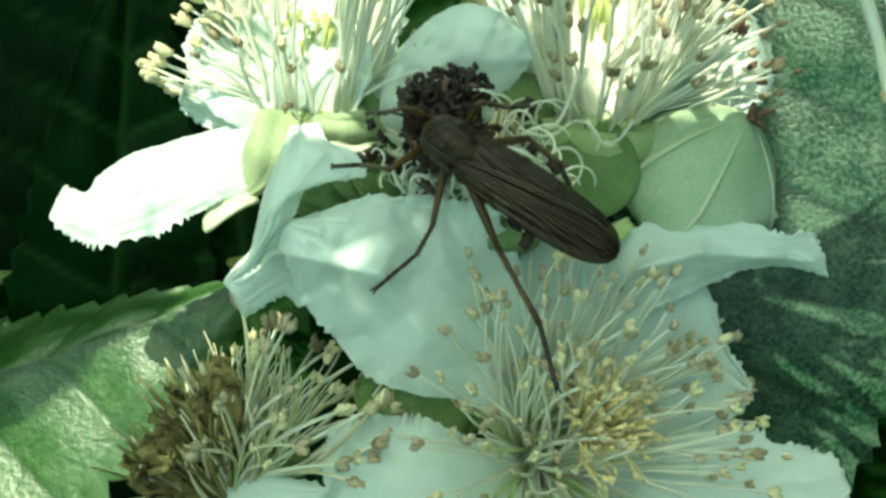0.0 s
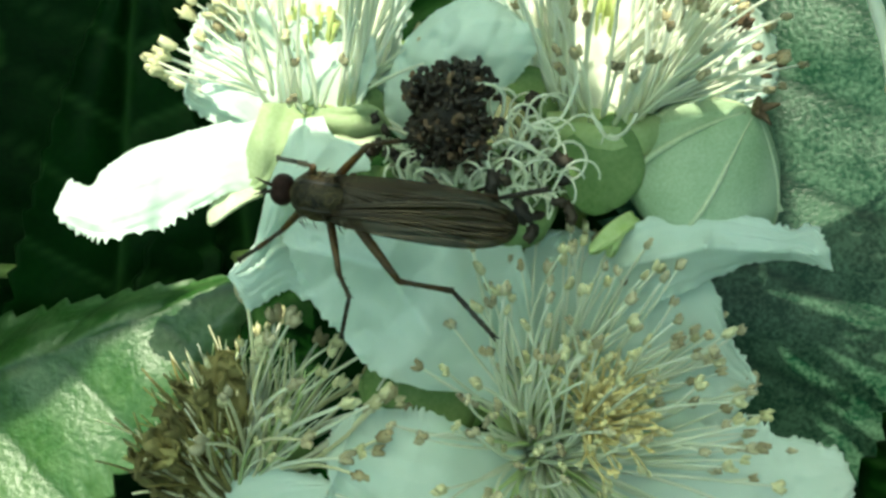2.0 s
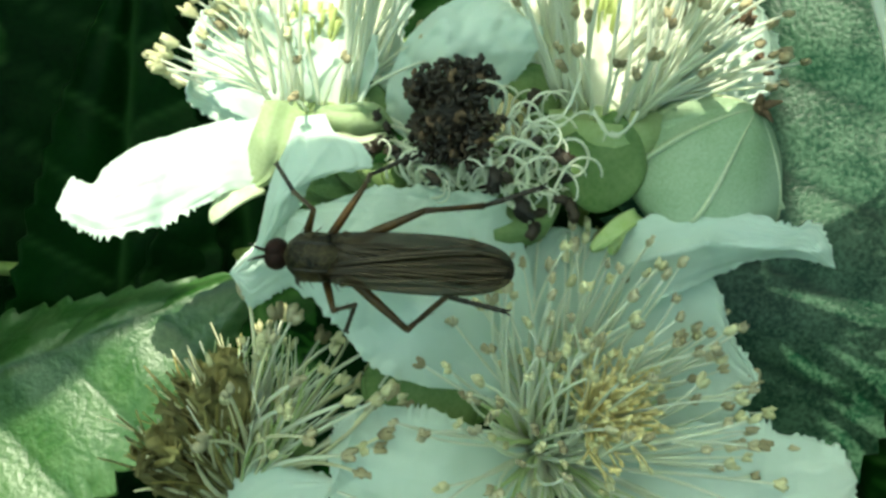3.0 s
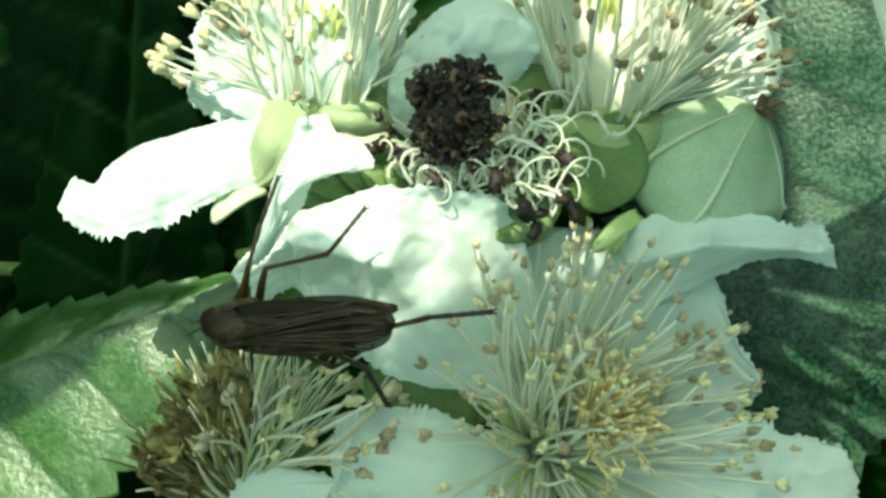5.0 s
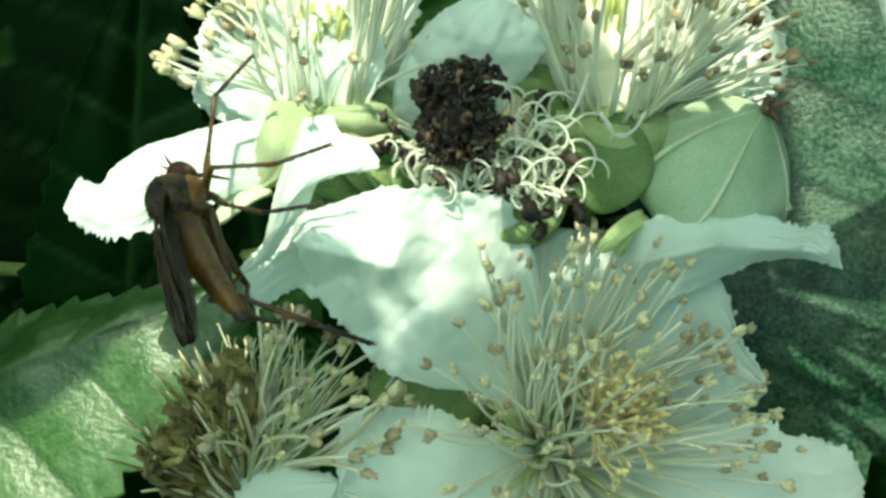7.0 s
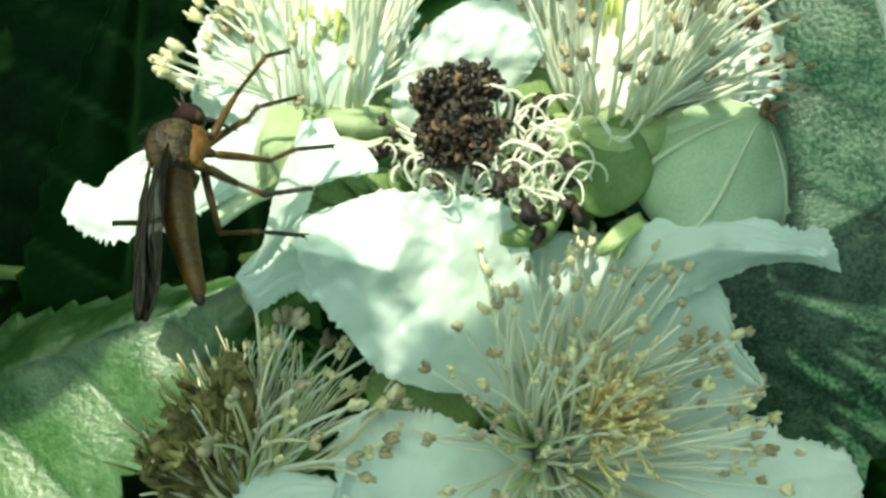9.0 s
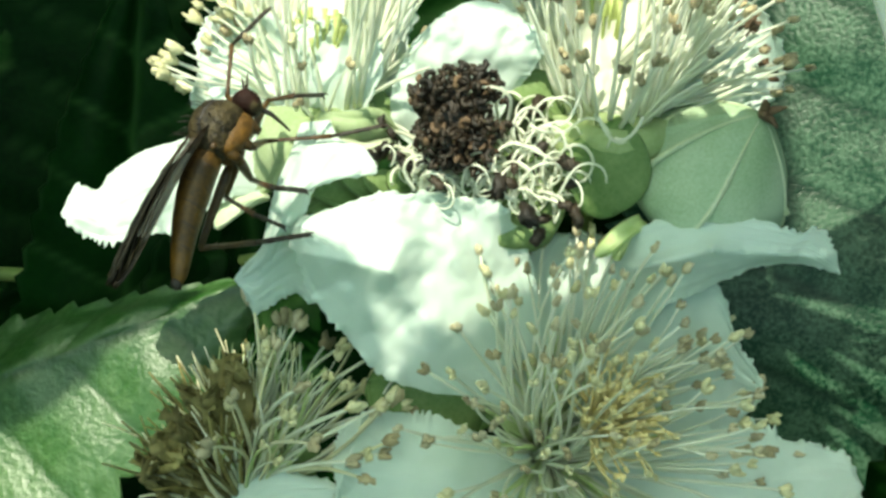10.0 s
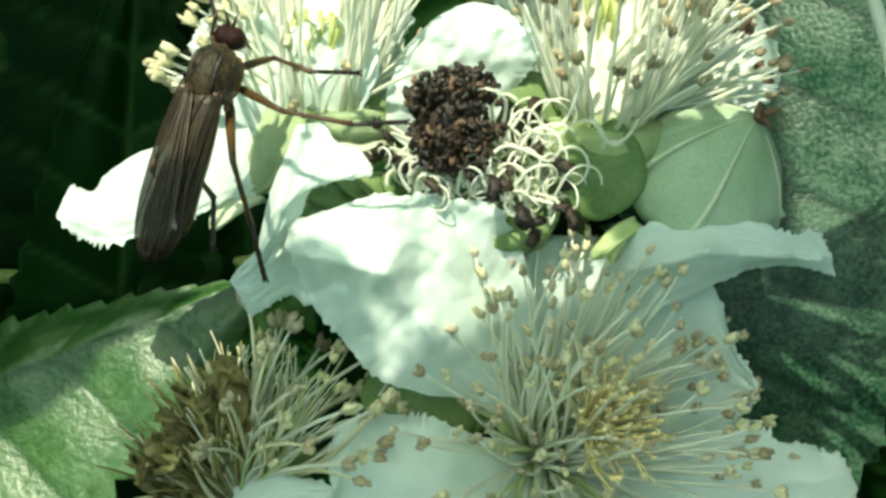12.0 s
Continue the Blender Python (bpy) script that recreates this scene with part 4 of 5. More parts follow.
stamens(flower_f, HANG + perp * 1.0, rake, 74, 9.6, (2, 46), 23, FILAMENT, [ANTHER], ring=3.4, thick=0.2)
# ---- the fly ----
# Its own frame, in millimetres: x ahead, y to its left side, z out of its back; the origin lies in the thorax.
fly = new("dance_fly")
fly.empty_display_size = 0.002
tagged(fly, "slender dark brown fly with amber legs and smoky folded wings", "fly")


def fly_part(name, bm, mat, parent=None, label="", hinge=None):
    """A part of the fly; with a hinge its mesh lies in the part's own frame."""
    bm.transform(Matrix.Scale(MM, 4))
    me = bpy.data.meshes.new(name)
    for f in bm.faces:
        f.smooth = True
    bm.normal_update()
    bm.to_mesh(me)
    bm.free()
    me.materials.append(mat)
    ob = new(name, me)
    ob.parent = parent or fly
    if label:
        ob["label"] = label
    return ob


def spindle(stations, seg=16, rough=0.03, seed=0.0):
    """A body of elliptic rings: (x, z, half width, half height)."""
    bm = bmesh.new()
    rows = []
    for x, z, hw, hh in stations:
        rows.append([bm.verts.new((x, hw * math.cos(k * math.tau / seg) * (1 + rough * noise.noise(Vector((x * 3, k, seed)))),
                                   z + hh * math.sin(k * math.tau / seg))) for k in range(seg)])
    for q, s in zip(rows, rows[1:]):
        for k in range(seg):
            bm.faces.new((q[k], q[(k + 1) % seg], s[(k + 1) % seg], s[k]))
    bm.faces.new(rows[0])
    bm.faces.new(rows[-1][::-1])
    bmesh.ops.recalc_face_normals(bm, faces=bm.faces)
    return bm


V = Vector
thorax = fly_part("thorax", spindle([(1.25, -0.05, 0.2, 0.25), (1.1, 0.0, 0.55, 0.6), (0.75, 0.1, 0.84, 0.95), (0.2, 0.15, 0.96, 1.08), (-0.35, 0.13, 0.94, 1.04),
                                     (-0.85, 0.08, 0.8, 0.8), (-1.15, 0.0, 0.55, 0.6), (-1.3, -0.05, 0.3, 0.35)], 20), FLY_THORAX, label="dusty humped thorax")
for y in (-0.5, 0.0, 0.5):
    top = [(1.0, 0.62), (0.7, 0.98), (0.2, 1.18), (-0.35, 1.12), (-0.8, 0.85)]
    lean = 0.86 if y else 1.0
    fly_part("stripe", tube(bmesh.new(), [V((x, y * (0.75 if x > 0.9 else 1.0), 0.13 + (h - 0.13) * lean - 0.05)) for x, h in top], [0.05, 0.1, 0.11, 0.1, 0.05], 6),
             FLY_TARSUS, thorax, "dark lengthwise stripe")
for k in (-1, 1):
    fly_part("side_plate", blob(bmesh.new(), V((0.05, 0.5 * k, -0.5)), (V((0.95, 0, -0.1)), V((0, 0.42, 0)), V((0, 0, 0.62))), 14, 10, 0.15, k), FLY_FLANK, thorax, "orange flank")
fly_part("scutellum", blob(bmesh.new(), V((-1.1, 0, 0.62)), (V((0.35, 0, 0)), V((0, 0.5, 0)), V((0, 0, 0.22))), 10, 6), FLY_THORAX, thorax)
rnd = random.Random(40)
for i in range(26):
    a, x = rnd.uniform(-1.1, 1.1), rnd.uniform(-1.1, 0.8)
    p = V((x, math.sin(a) * 0.95, 0.15 + math.cos(a) * 0.95))
    d = V((-0.35, math.sin(a), math.cos(a))).normalized()
    fly_part("bristle", tube(bmesh.new(), [p - d * 0.1, p + d * 0.25, p + d * 0.5 + V((-0.12, 0, 0))], [0.022, 0.016, 0.006], 4), FLY_TARSUS, thorax)
fly_part("neck", tube(bmesh.new(), [V((0.9, 0, -0.05)), V((1.5, 0, -0.45))], [0.3, 0.22], 10), FLY_THORAX)
head = fly_part("head", blob(bmesh.new(), V((1.6, 0, -0.5)), (V((0.42, 0, 0)), V((0, 0.62, 0)), V((0, 0, 0.62))), 14, 10), FLY_THORAX, label="round dark head")
for k in (-1, 1):
    fly_part("eye", blob(bmesh.new(), V((1.66, 0.16 * k, -0.40)), (V((0.47, 0, 0)), V((0, 0.47, 0)), V((0, 0, 0.58))), 14, 10), FLY_EYE, head, "large dark red eye")
    fly_part("antenna", tube(bmesh.new(), [V((1.98, 0.1 * k, -0.2)), V((2.3, 0.18 * k, 0.0)), V((2.65, 0.34 * k, 0.2))], [0.075, 0.06, 0.015], 6), FLY_TARSUS, head)
fly_part("proboscis", tube(bmesh.new(), [V((1.75, 0, -0.9)), V((1.85, 0, -1.5)), V((1.7, 0, -2.5))], [0.13, 0.1, 0.04], 7), FLY_TARSUS, head)
abdomen = fly_part("abdomen", spindle([(-0.9, -0.1, 0.42, 0.48), (-1.3, -0.1, 0.62, 0.64), (-2.1, -0.16, 0.70, 0.69), (-3.0, -0.34, 0.68, 0.66), (-4.0, -0.6, 0.58, 0.57),
                                       (-5.0, -0.95, 0.46, 0.46), (-5.7, -1.22, 0.36, 0.37), (-6.1, -1.36, 0.2, 0.22)], 16), FLY_BELLY, label="tapering amber brown abdomen")
BELLY = ((-0.9, -0.1, 0.42), (-1.3, -0.1, 0.62), (-2.1, -0.16, 0.70), (-3.0, -0.34, 0.68), (-4.0, -0.6, 0.58), (-5.0, -0.95, 0.46), (-5.7, -1.22, 0.36))


def belly_at(x):
    for (xa, za, ra), (xb, zb, rb) in zip(BELLY, BELLY[1:]):
        if xb <= x <= xa:
            f = (xa - x) / (xa - xb)
            return za + (zb - za) * f, ra + (rb - ra) * f
    return BELLY[-1][1:]


for x in (-1.7, -2.5, -3.3, -4.1, -4.9):
    rows_b = []
    for dx in (0.12, 0.0, -0.16):
        z, r = belly_at(x + dx)
        rows_b.append((x + dx, z, r + (0.008 if dx == 0 else -0.01), (r + (0.008 if dx == 0 else -0.01)) * 0.96))
    fly_part("segment_band", spindle(rows_b, 16), FLY_BAND, abdomen, "dark band")
fly_part("tail_tip", blob(bmesh.new(), V((-6.15, 0, -1.36)), (V((0.25, 0, 0.05)), V((0, 0.22, 0)), V((0, 0, 0.26))), 8, 6, 0.3), FLY_TARSUS, abdomen, "black tail tip")
for k in (-1, 1):
    fly_part("haltere", blob(bmesh.new(), V((-1.05, 0.95 * k, 0.1)), (V((0.16, 0, 0)), V((0, 0.14, 0)), V((0, 0, 0.14))), 7, 5), FLY_LEG, label="pale balancer knob")


def wing(k):
    """A long folded wing over the back; the two overlap."""
    root, end = V((-0.35, 0.62 * k, 0.74 + 0.06 * k)), V((-7.5, 0.06 * k, 0.72 + 0.12 * k))
    axis = (end - root)
    n = V((0, 0.10 * k, 1)).normalized()
    b = axis.normalized().cross(n) * k
    rows = []
    bm = bmesh.new()
    def at(s, x):
        hw = 1.0 * (0.22 + 0.95 * s ** 0.6) * max(0.0, 1 - s ** 5.5) ** 0.5
        return root + axis * s + b * (x * hw) * 0.95 + n * (0.045 * math.sin(x * 15 + s * 2.5) * min(1, 3 * s) + 0.012 * math.sin(x * 31 - s * 4) + 0.06 * math.sin(x * 5 + s * 3) * s - (0.18 if x > 0 else 0.02) * x * x * hw + 0.25 * math.sin(s * 3.1))
    for i in range(25):
        s = math.sin(i / 24 * math.pi / 2)
        rows.append([bm.verts.new(at(s, -1 + 2 * j / 36)) for j in range(37)])
    for q, r in zip(rows, rows[1:]):
        for j in range(36):
            bm.faces.new((q[j], q[j + 1], r[j + 1], r[j]))
    ob = fly_part("wing", bm, FLY_WING, label="long smoky brown wing")
    ob.modifiers.new("thickness", "SOLIDIFY").thickness = 0.02 * MM
    for x0, x1, s1, r in ((-0.98, -0.97, 0.93, 0.05), (-0.8, -0.86, 0.8, 0.03), (-0.55, -0.45, 0.97, 0.03), (-0.4, 0.05, 0.96, 0.034), (-0.35, 0.3, 0.95, 0.026), (-0.25, 0.55, 0.93, 0.032), (-0.1, 0.9, 0.84, 0.03)):
        pts = [at(0.02 + (s1 - 0.02) * i / 9, x0 + (x1 - x0) * (i / 9) ** 1.6) + n * 0.015 for i in range(10)]
        fly_part("vein", tube(bmesh.new(), pts, r, 5), FLY_VEIN, ob)
    return ob


for k in (-1, 1):
    wing(k)

# legs: femur, tibia and tarsus, each along its own x from its joint
LEGS = {"lf": (V((0.75, 0.42, -1.25)), 2.5, 2.4, 2.2), "lm": (V((-0.05, 0.5, -1.3)), 2.8, 2.7, 2.3), "lh": (V((-0.75, 0.45, -1.1)), 3.5, 3.4, 2.6),
        "rf": (V((0.75, -0.42, -1.25)), 2.5, 2.4, 2.2), "rm": (V((-0.05, -0.5, -1.3)), 2.8, 2.7, 2.3), "rh": (V((-0.75, -0.45, -1.1)), 3.5, 3.4, 2.6)}
LEG_PARTS = {}
for key, (hip, f, t, s) in LEGS.items():
    thick = 1.22 if key[1] == "h" else 1.0
    fly_part("coxa", tube(bmesh.new(), [V((hip.x * 0.8, hip.y * 0.7, -0.2)), V((hip.x * 0.85, hip.y * 0.9, -0.65)), V((hip.x * 0.95, hip.y, hip.z + 0.2)), hip + V((0, 0, -0.08))],
                          [0.30, 0.29, 0.23, 0.15], 12), FLY_LEG)
    fem = fly_part("femur", tube(bmesh.new(), [V((0, 0, 0)), V((f * 0.15, 0, 0)), V((f * 0.5, 0, 0.03)), V((f * 0.85, 0, 0.02)), V((f, 0, 0))],
                                 [0.12 * thick, 0.18 * thick, 0.165 * thick, 0.125 * thick, 0.11 * thick], 9), FLY_LEG, label="amber upper leg")
    bm = tube(bmesh.new(), [V((0, 0, 0)), V((t * 0.2, 0, 0)), V((t * 0.7, 0, 0)), V((t, 0, 0))], [0.11 * thick, 0.085 * thick, 0.095 * thick, 0.115 * thick], 8)
    for i in range(9):
        a = i * 2.4
        p, out = V((t * (0.15 + 0.1 * i), 0, 0)), V((0.5, math.cos(a), math.sin(a)))
        tube(bm, [p, p + out * 0.13, p + out * 0.21 + V((0.06, 0, 0))], [0.025, 0.018, 0.006], 4)
    tib = fly_part("tibia", bm, FLY_BAND, label="dark brown lower leg")
    bm = bmesh.new()
    cuts = [0, 0.36, 0.56, 0.72, 0.86, 1.0]
    pts, rad = [], []
    for a, c in zip(cuts, cuts[1:]):
        pts += [V((s * (a + 0.015) - (0.08 if a == 0 else 0), 0, -0.1 * a)), V((s * (c - 0.015), 0, -0.1 * c))]
        rad += [0.075 * thick, 0.105 * thick]
    tube(bm, pts, rad, 7)
    tar = fly_part("tarsus", bm, FLY_TARSUS, label="black jointed foot")
    for k in (-1, 1):
        fly_part("claw", tube(bmesh.new(), [V((s * 0.98, 0.02 * k, -0.1)), V((s + 0.12, 0.1 * k, -0.12)), V((s + 0.15, 0.12 * k, -0.25))], [0.05, 0.04, 0.01], 5),
                 FLY_TARSUS, tar)
    LEG_PARTS[key] = (fem, tib, tar)

STANCES = []


def basis(heading, tilt, roll):
    """The fly's axes in the layout: heading turns its head from the right towards the top, tilt lifts the head towards the lens,
    roll turns its back away from the lens about its own length."""
    h, t = radians(heading), radians(tilt)
    x = V((math.cos(h) * math.cos(t), math.sin(h) * math.cos(t), math.sin(t)))
    z = V((0, 0, 1)) - x * x.z
    z.normalize()
    y = z.cross(x)
    r = radians(roll)
    return x, y * math.cos(r) + z * math.sin(r), z * math.cos(r) - y * math.sin(r)


def reach(start, length, a, b, near):
    """The way from start, of the given length, to the sight line (a, b): the nearer or the farther crossing."""
    eye = V((0, 0, LENS))
    d = (sp(a, b, 0) - eye).normalized()
    m = start - eye
    k = m.dot(d)
    gap = length * length - (m.length_squared - k * k)
    if gap <= 0:
        p = eye + d * k
    else:
        p = eye + d * (k + math.sqrt(gap) * (-1 if near else 1))
    return (p - start).normalized()


def stance(t, a, b, w, heading, tilt, roll, drift, rest=4.8, **legs):
    """One moment of the fly: thorax on the sight line (a, b) at height w, and each leg's knee, ankle and toe. Of the ways in which a leg
    can reach its sight lines, the one is taken whose toe lies nearest to the height rest and whose joints stay above it."""
    a, b = a - drift[0], b - drift[1]
    x, y, z = basis(heading, tilt, roll)
    m = Matrix((x, y, z)).transposed()
    here = sp(a, b, w)
    ways = {}
    for key, (hip, *sizes) in LEGS.items():
        old = STANCES[-1][3][key] if STANCES else None
        if key in legs:
            j = legs[key]
            best = None
            for choice in range(8):
                p, out, cost = here + m @ hip, [], 0.0
                for i, size in enumerate(sizes):
                    d = reach(p, size, j[2 * i] - drift[0], j[2 * i + 1] - drift[1], bool(choice >> i & 1))
                    p = p + d * size
                    out.append(d)
                    cost += 3 * max(0, rest - p.z) + 1.5 * max(0, p.z - w - 1.2)
                    if old:
                        cost += 0.5 * (1 - d.dot(old[i]))
                cost += abs(p.z - rest)
                if best is None or cost < best[0]:
                    best = (cost, out)
            ways[key] = best[1]
        elif old:
            q = m @ STANCES[-1][4].transposed()
            ways[key] = [q @ d for d in old]
        else:
            k = 1 if key[0] == "l" else -1
            lean = {"f": 0.7, "m": -0.1, "h": -0.8}[key[1]]
            ways[key] = [m @ V((lean, k * 0.8, 0.3)).normalized(), m @ V((lean * 0.6, k * 0.6, -0.8)).normalized(), m @ V((lean, k * 0.7, -0.5)).normalized()]
    STANCES.append((t, here, m.to_quaternion(), ways, m))


stance(0.0, 800, 255, 8.6, 146, 0, -5, (-20, 12), lh=(905, 495, 980, 620, 1000, 738), lm=(765, 402, 738, 450, 655, 520), lf=(690, 300, 640, 292, 585, 295),
       rf=(720, 190, 680, 200, 645, 200), rm=(850, 180, 900, 190, 940, 185), rh=(935, 245, 990, 290, 1010, 330))
stance(0.5, 800, 258, 8.6, 156, 0, -5, (-17, 6), lh=(920, 490, 965, 590, 990, 685), lm=(745, 410, 728, 455, 660, 515), lf=(700, 322, 650, 325, 510, 325),
       rf=(720, 215, 690, 212, 662, 208), rm=(850, 180, 900, 190, 940, 185), rh=(940, 232, 1040, 400, 1130, 470))
stance(1.0, 742, 285, 8.6, 165, 0, -5, (-12.5, 4), lh=(865, 470, 950, 590, 1000, 682), lm=(718, 425, 710, 450, 660, 510), lf=(690, 322, 600, 322, 470, 330),
       rf=(680, 265, 640, 262, 570, 252), rm=(800, 230, 850, 240, 880, 230), rh=(945, 235, 955, 280, 1010, 330))
stance(1.5, 662, 333, 8.6, 172, 0, -8, (-7.5, 1), lh=(850, 508, 935, 590, 1000, 690), lm=(660, 470, 692, 462, 670, 508), lf=(570, 435, 540, 465, 522, 500),
       rf=(640, 268, 605, 275, 570, 252), rm=(700, 262, 720, 255, 745, 255), rh=(800, 300, 900, 285, 960, 330))
stance(2.0, 572, 348, 8.6, 171, -4, -5, (-12.5, 1), lf=(500, 408, 455, 440, 420, 462), lm=(600, 485, 618, 525, 603, 598), lh=(715, 510, 800, 515, 895, 620),
       rf=(555, 295, 530, 288, 488, 280), rm=(650, 258, 705, 250, 740, 250), rh=(845, 330, 880, 352, 965, 336))
stance(2.5, 574, 360, 8.6, 166, -31, 0, (-12, 0), lf=(500, 408, 430, 408, 345, 432), lm=(592, 485, 625, 515, 605, 590), lh=(710, 525, 790, 498, 895, 577),
       rf=(555, 287, 530, 285, 490, 282), rm=(645, 262, 700, 250, 740, 255), rh=(830, 312, 855, 350, 965, 335))
stance(3.0, 562, 455, 8.6, 176, -4, 0, (-9, -3.5), lf=(540, 495, 530, 490, 522, 498), lm=(590, 550, 628, 540, 610, 590), lh=(725, 588, 790, 525, 895, 552),
       rf=(555, 372, 520, 340, 487, 288), rm=(645, 330, 655, 310, 720, 280), rh=(800, 352, 855, 365, 965, 330))
stance(3.2, 540, 470, 8.6, 178, -6, 0, (-8.5, -3.8), lf=(530, 500, 525, 497, 510, 510), lm=(580, 560, 615, 550, 605, 595), lh=(720, 590, 790, 535, 895, 555),
       rf=(540, 380, 500, 340, 470, 300), rm=(640, 340, 650, 320, 720, 280), rh=(800, 352, 855, 365, 965, 330))
stance(5.0, 425, 574, 7.5, 184, -30, -12, (-6, -3), rf=(440, 470, 460, 400, 490, 313), rm=(470, 475, 580, 450, 675, 330), rh=(690, 620, 760, 562, 892, 552),
       lf=(440, 510, 430, 505, 410, 540), lm=(560, 640, 590, 650, 610, 640), lh=(600, 630, 645, 650, 685, 722))
stance(5.5, 412, 545, 7.5, 178, -28, -16, (-1.5, -3), rf=(420, 445, 455, 370, 490, 320), rm=(472, 460, 585, 440, 678, 330), rh=(705, 605, 770, 560, 918, 580),
       lf=(430, 485, 420, 480, 400, 505), lm=(560, 600, 590, 610, 610, 620), lh=(600, 620, 645, 645, 685, 705))
stance(6.0, 342, 546, 7.5, 157, -42, -38, (-1, -1), rf=(370, 440, 460, 375, 525, 297), rm=(450, 490, 580, 420, 675, 325), rh=(540, 600, 610, 630, 690, 708),
       lf=(350, 470, 420, 430, 470, 400), lh=(520, 620, 560, 640, 600, 640))
stance(6.5, 338, 458, 7.5, 136, -36, -48, (0, 0), lf=(360, 360, 440, 340, 500, 272), rf=(395, 390, 468, 360, 525, 297), rm=(445, 445, 585, 420, 675, 325),
       rh=(520, 600, 575, 595, 645, 605))
stance(7.0, 312, 358, 7.5, 114, -42, -52, (3, -2), rf=(368, 272, 385, 130, 440, 100), lf=(375, 297, 495, 290, 590, 250), rm=(400, 362, 465, 377, 568, 358),
       rh=(430, 580, 580, 582, 655, 612))
stance(7.2, 316, 310, 7.5, 112, -40, -54, (3, -1.5), rf=(360, 240, 385, 130, 440, 90), lf=(375, 280, 495, 280, 590, 250), rm=(410, 345, 465, 372, 568, 358),
       rh=(440, 540, 560, 570, 655, 612))
stance(8.8, 312, 265, 7.5, 93, -28, -55, (1, 3.5), rf=(415, 170, 465, 105, 500, 90), lf=(440, 210, 455, 190, 525, 168), rm=(470, 285, 515, 265, 585, 256),
       rh=(420, 325, 470, 345, 548, 330), lm=(400, 450, 460, 410, 535, 415), lh=(300, 385, 250, 395, 198, 394))
stance(9.0, 312, 265, 7.5, 92, -28, -56, (0.5, 4), rf=(420, 165, 470, 100, 505, 88), lf=(440, 210, 455, 190, 525, 168), rm=(478, 285, 520, 265, 585, 256),
       rh=(420, 325, 470, 345, 548, 330), lm=(400, 450, 460, 410, 535, 415), lh=(300, 385, 250, 395, 198, 394))
stance(9.5, 350, 214, 7.5, 84, -30, -62, (2, 4.5), rf=(432, 170, 440, 60, 452, -10), lf=(440, 160, 500, 158, 572, 166), rm=(475, 270, 520, 262, 585, 258),
       rh=(440, 310, 490, 338, 548, 332), lm=(385, 435, 460, 412, 545, 415), lh=(330, 390, 275, 390, 198, 395))
stance(10.0, 388, 232, 7.5, 66, -22, -66, (-1, 7), rf=(402, 170, 410, 80, 470, 15), lf=(475, 178, 520, 170, 568, 165), rm=(470, 250, 605, 240, 708, 212),
       rh=(445, 318, 480, 332, 540, 335), lm=(400, 350, 450, 380, 500, 400), lh=(340, 482, 450, 430, 545, 412))
stance(10.5, 425, 212, 7.5, 60, -20, -64, (-1, 7), rf=(480, 190, 530, 178, 570, 158), lf=(500, 175, 580, 150, 640, 132), rm=(500, 222, 600, 255, 672, 213),
       rh=(405, 330, 442, 430, 478, 490), lm=(360, 380, 440, 415, 540, 415), lh=(350, 425, 430, 415, 478, 400))
stance(11.0, 392, 236, 7.5, 76, -10, -60, (-3, 9.5), rf=(472, 185, 540, 160, 635, 130), lf=(475, 150, 530, 130, 585, 116), rm=(500, 268, 640, 248, 722, 214),
       rh=(420, 350, 448, 420, 475, 495), lm=(400, 420, 470, 405, 535, 420))
stance(11.5, 332, 195, 9.5, 90, 0, -42, (-8, 11), rf=(475, 136, 550, 148, 632, 135), lf=(395, 105, 450, 98, 520, 112), rm=(480, 226, 610, 228, 722, 218),
       rh=(415, 370, 450, 440, 475, 503), lm=(400, 410, 470, 410, 535, 430))
stance(12.0, 378, 135, 8, 73, 0, -14, (-9, 10.5), rf=(485, 103, 550, 127, 637, 128), lf=(375, 60, 382, 30, 370, -5), rm=(500, 197, 635, 222, 722, 215),
       rh=(412, 285, 445, 400, 468, 498), lm=(255, 285, 268, 300, 290, 330), lh=(340, 300, 378, 350, 375, 435))


def frame_of(d, hint):
    """A turn whose x runs along d."""
    z = hint - d * hint.dot(d)
    z = z.normalized() if z.length > 1e-3 else side_of(d)[1]
    return Matrix((d, z.cross(d), z)).transposed()


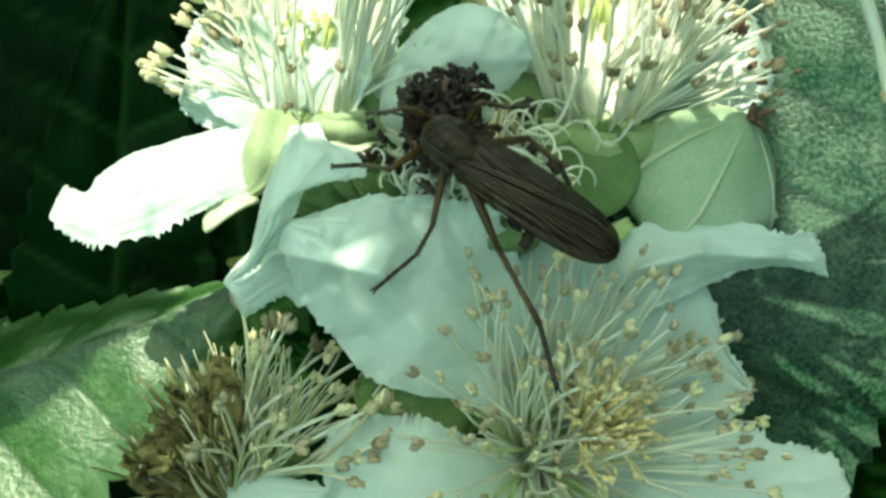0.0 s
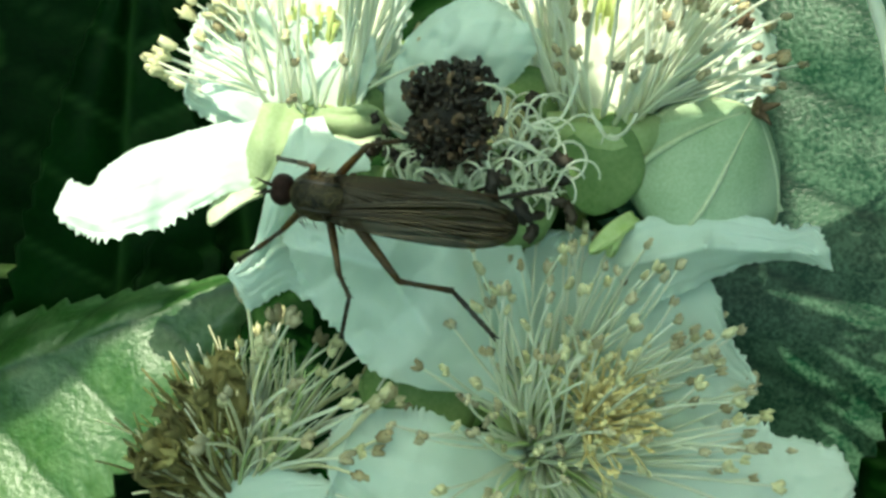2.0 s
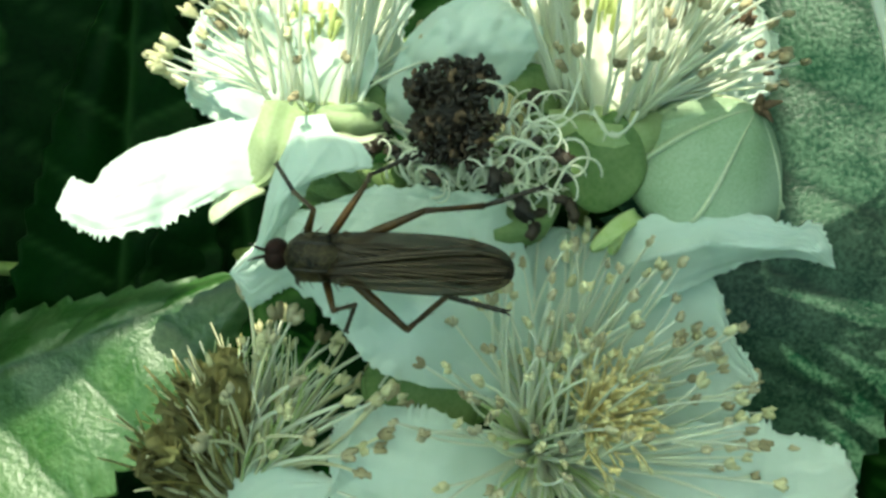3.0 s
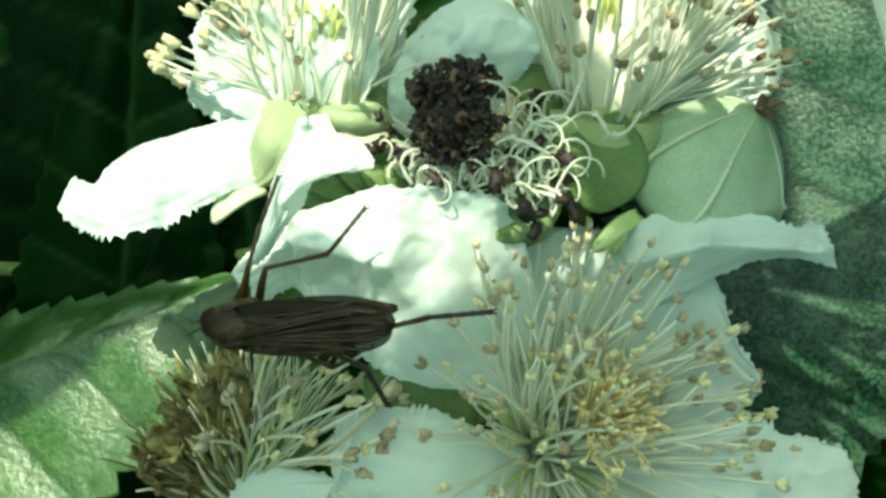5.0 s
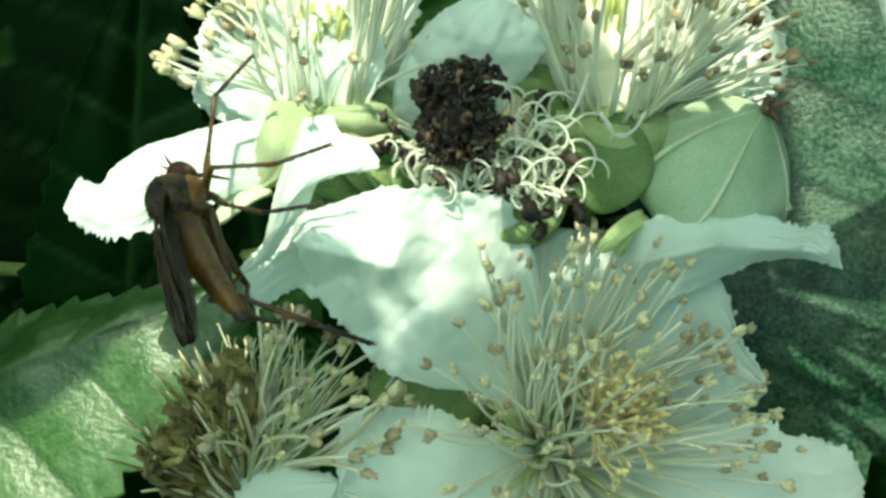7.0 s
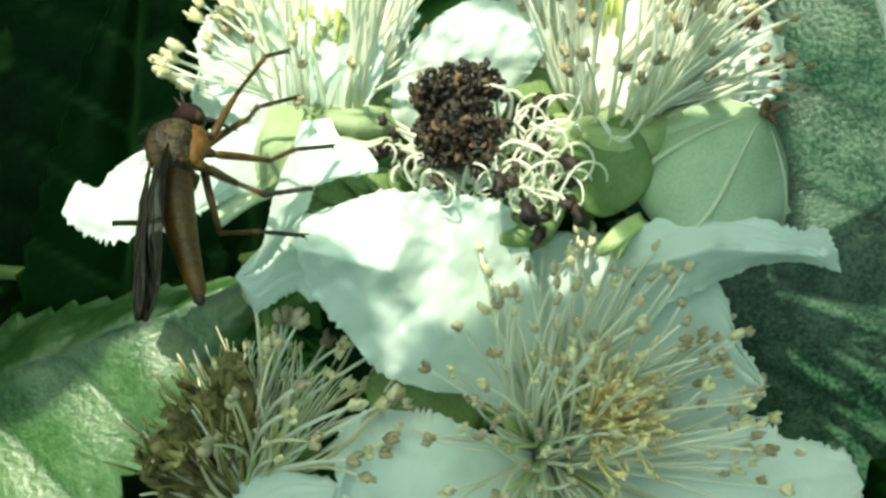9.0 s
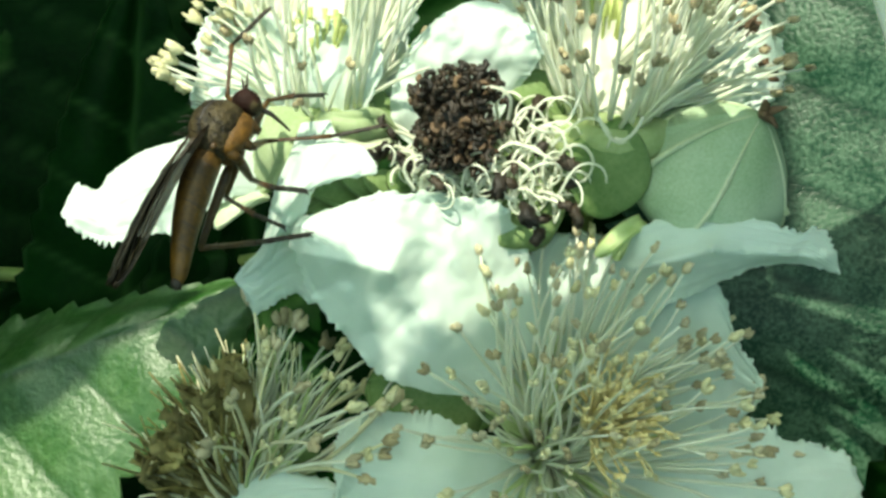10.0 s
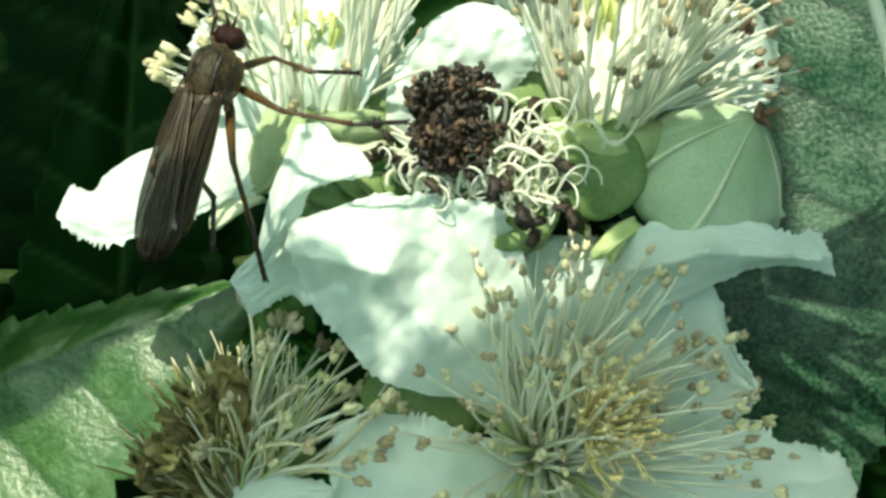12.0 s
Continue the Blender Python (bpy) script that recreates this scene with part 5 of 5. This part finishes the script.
def motions():
    rows = []
    leg_rows = {key: ([], [], []) for key in LEGS}
    for i in range(121):
        t = i / 10
        n = max(k for k in range(len(STANCES)) if STANCES[k][0] <= t + 1e-6)
        m2 = min(n + 1, len(STANCES) - 1)
        t0, p0, q0, w0, _ = STANCES[n]
        t1, p1, q1, w1, _ = STANCES[m2]
        f = 0.0 if t1 == t0 else (t - t0) / (t1 - t0)
        e = f * f * (3 - 2 * f) * 0.5 + f * 0.5
        here, turn = p0.lerp(p1, e), q0.slerp(q1, e)
        at = Matrix.LocRotScale(world(here), (TURN @ turn.to_matrix()).to_quaternion(), None)
        rows.append((t, at))
        back = turn.to_matrix().transposed()
        for key, (hip, fem, tib, tar) in LEGS.items():
            p = hip.copy()
            for k, size in enumerate((fem, tib, tar)):
                d = back @ w0[key][k].lerp(w1[key][k], e).normalized()
                hint = V((0, 0, 1)) if abs(d.z) < 0.95 else V((1, 0, 0))
                leg_rows[key][k].append((t, Matrix.LocRotScale(p * MM, frame_of(d, hint).to_quaternion(), None)))
                p = p + d * size
    walk(fly, rows)
    for key, triple in leg_rows.items():
        for ob, r in zip(LEG_PARTS[key], triple):
            walk(ob, r)
    lift = ((0, 0.0), (1.0, 0.02), (2.0, -0.01), (3.2, 0.03), (4.8, 0.1), (7.2, 0.15), (8.8, 0.8), (10, 0.85), (11, 0.93), (12, 1.0))
    slip = ((0, 0.0), (1.0, 0.06), (2.0, 0.0), (3.2, 0.1), (4.8, 0.7), (7.2, 0.75), (8.8, 0.9), (10, 0.95), (11, 0.93), (12, 1.0))
    for ob, (du, dv), stir in zip(SHADERS, ((1.5, 12.0), (2.6, -2.3), (0.0, 0.0), (0.3, 0.2), (0.2, -2.1), (0.2, 0.1), (0.2, 0.0), (0.1, 0.1), (0.5, -12.5)), (lift, slip, slip, slip, slip, slip, slip, slip, slip)):
        base = ob.location.copy()
        walk(ob, [(t, Matrix.Translation(base + TURN @ V((du, dv, 0)) * f * MM)) for t, f in stir])


motions()
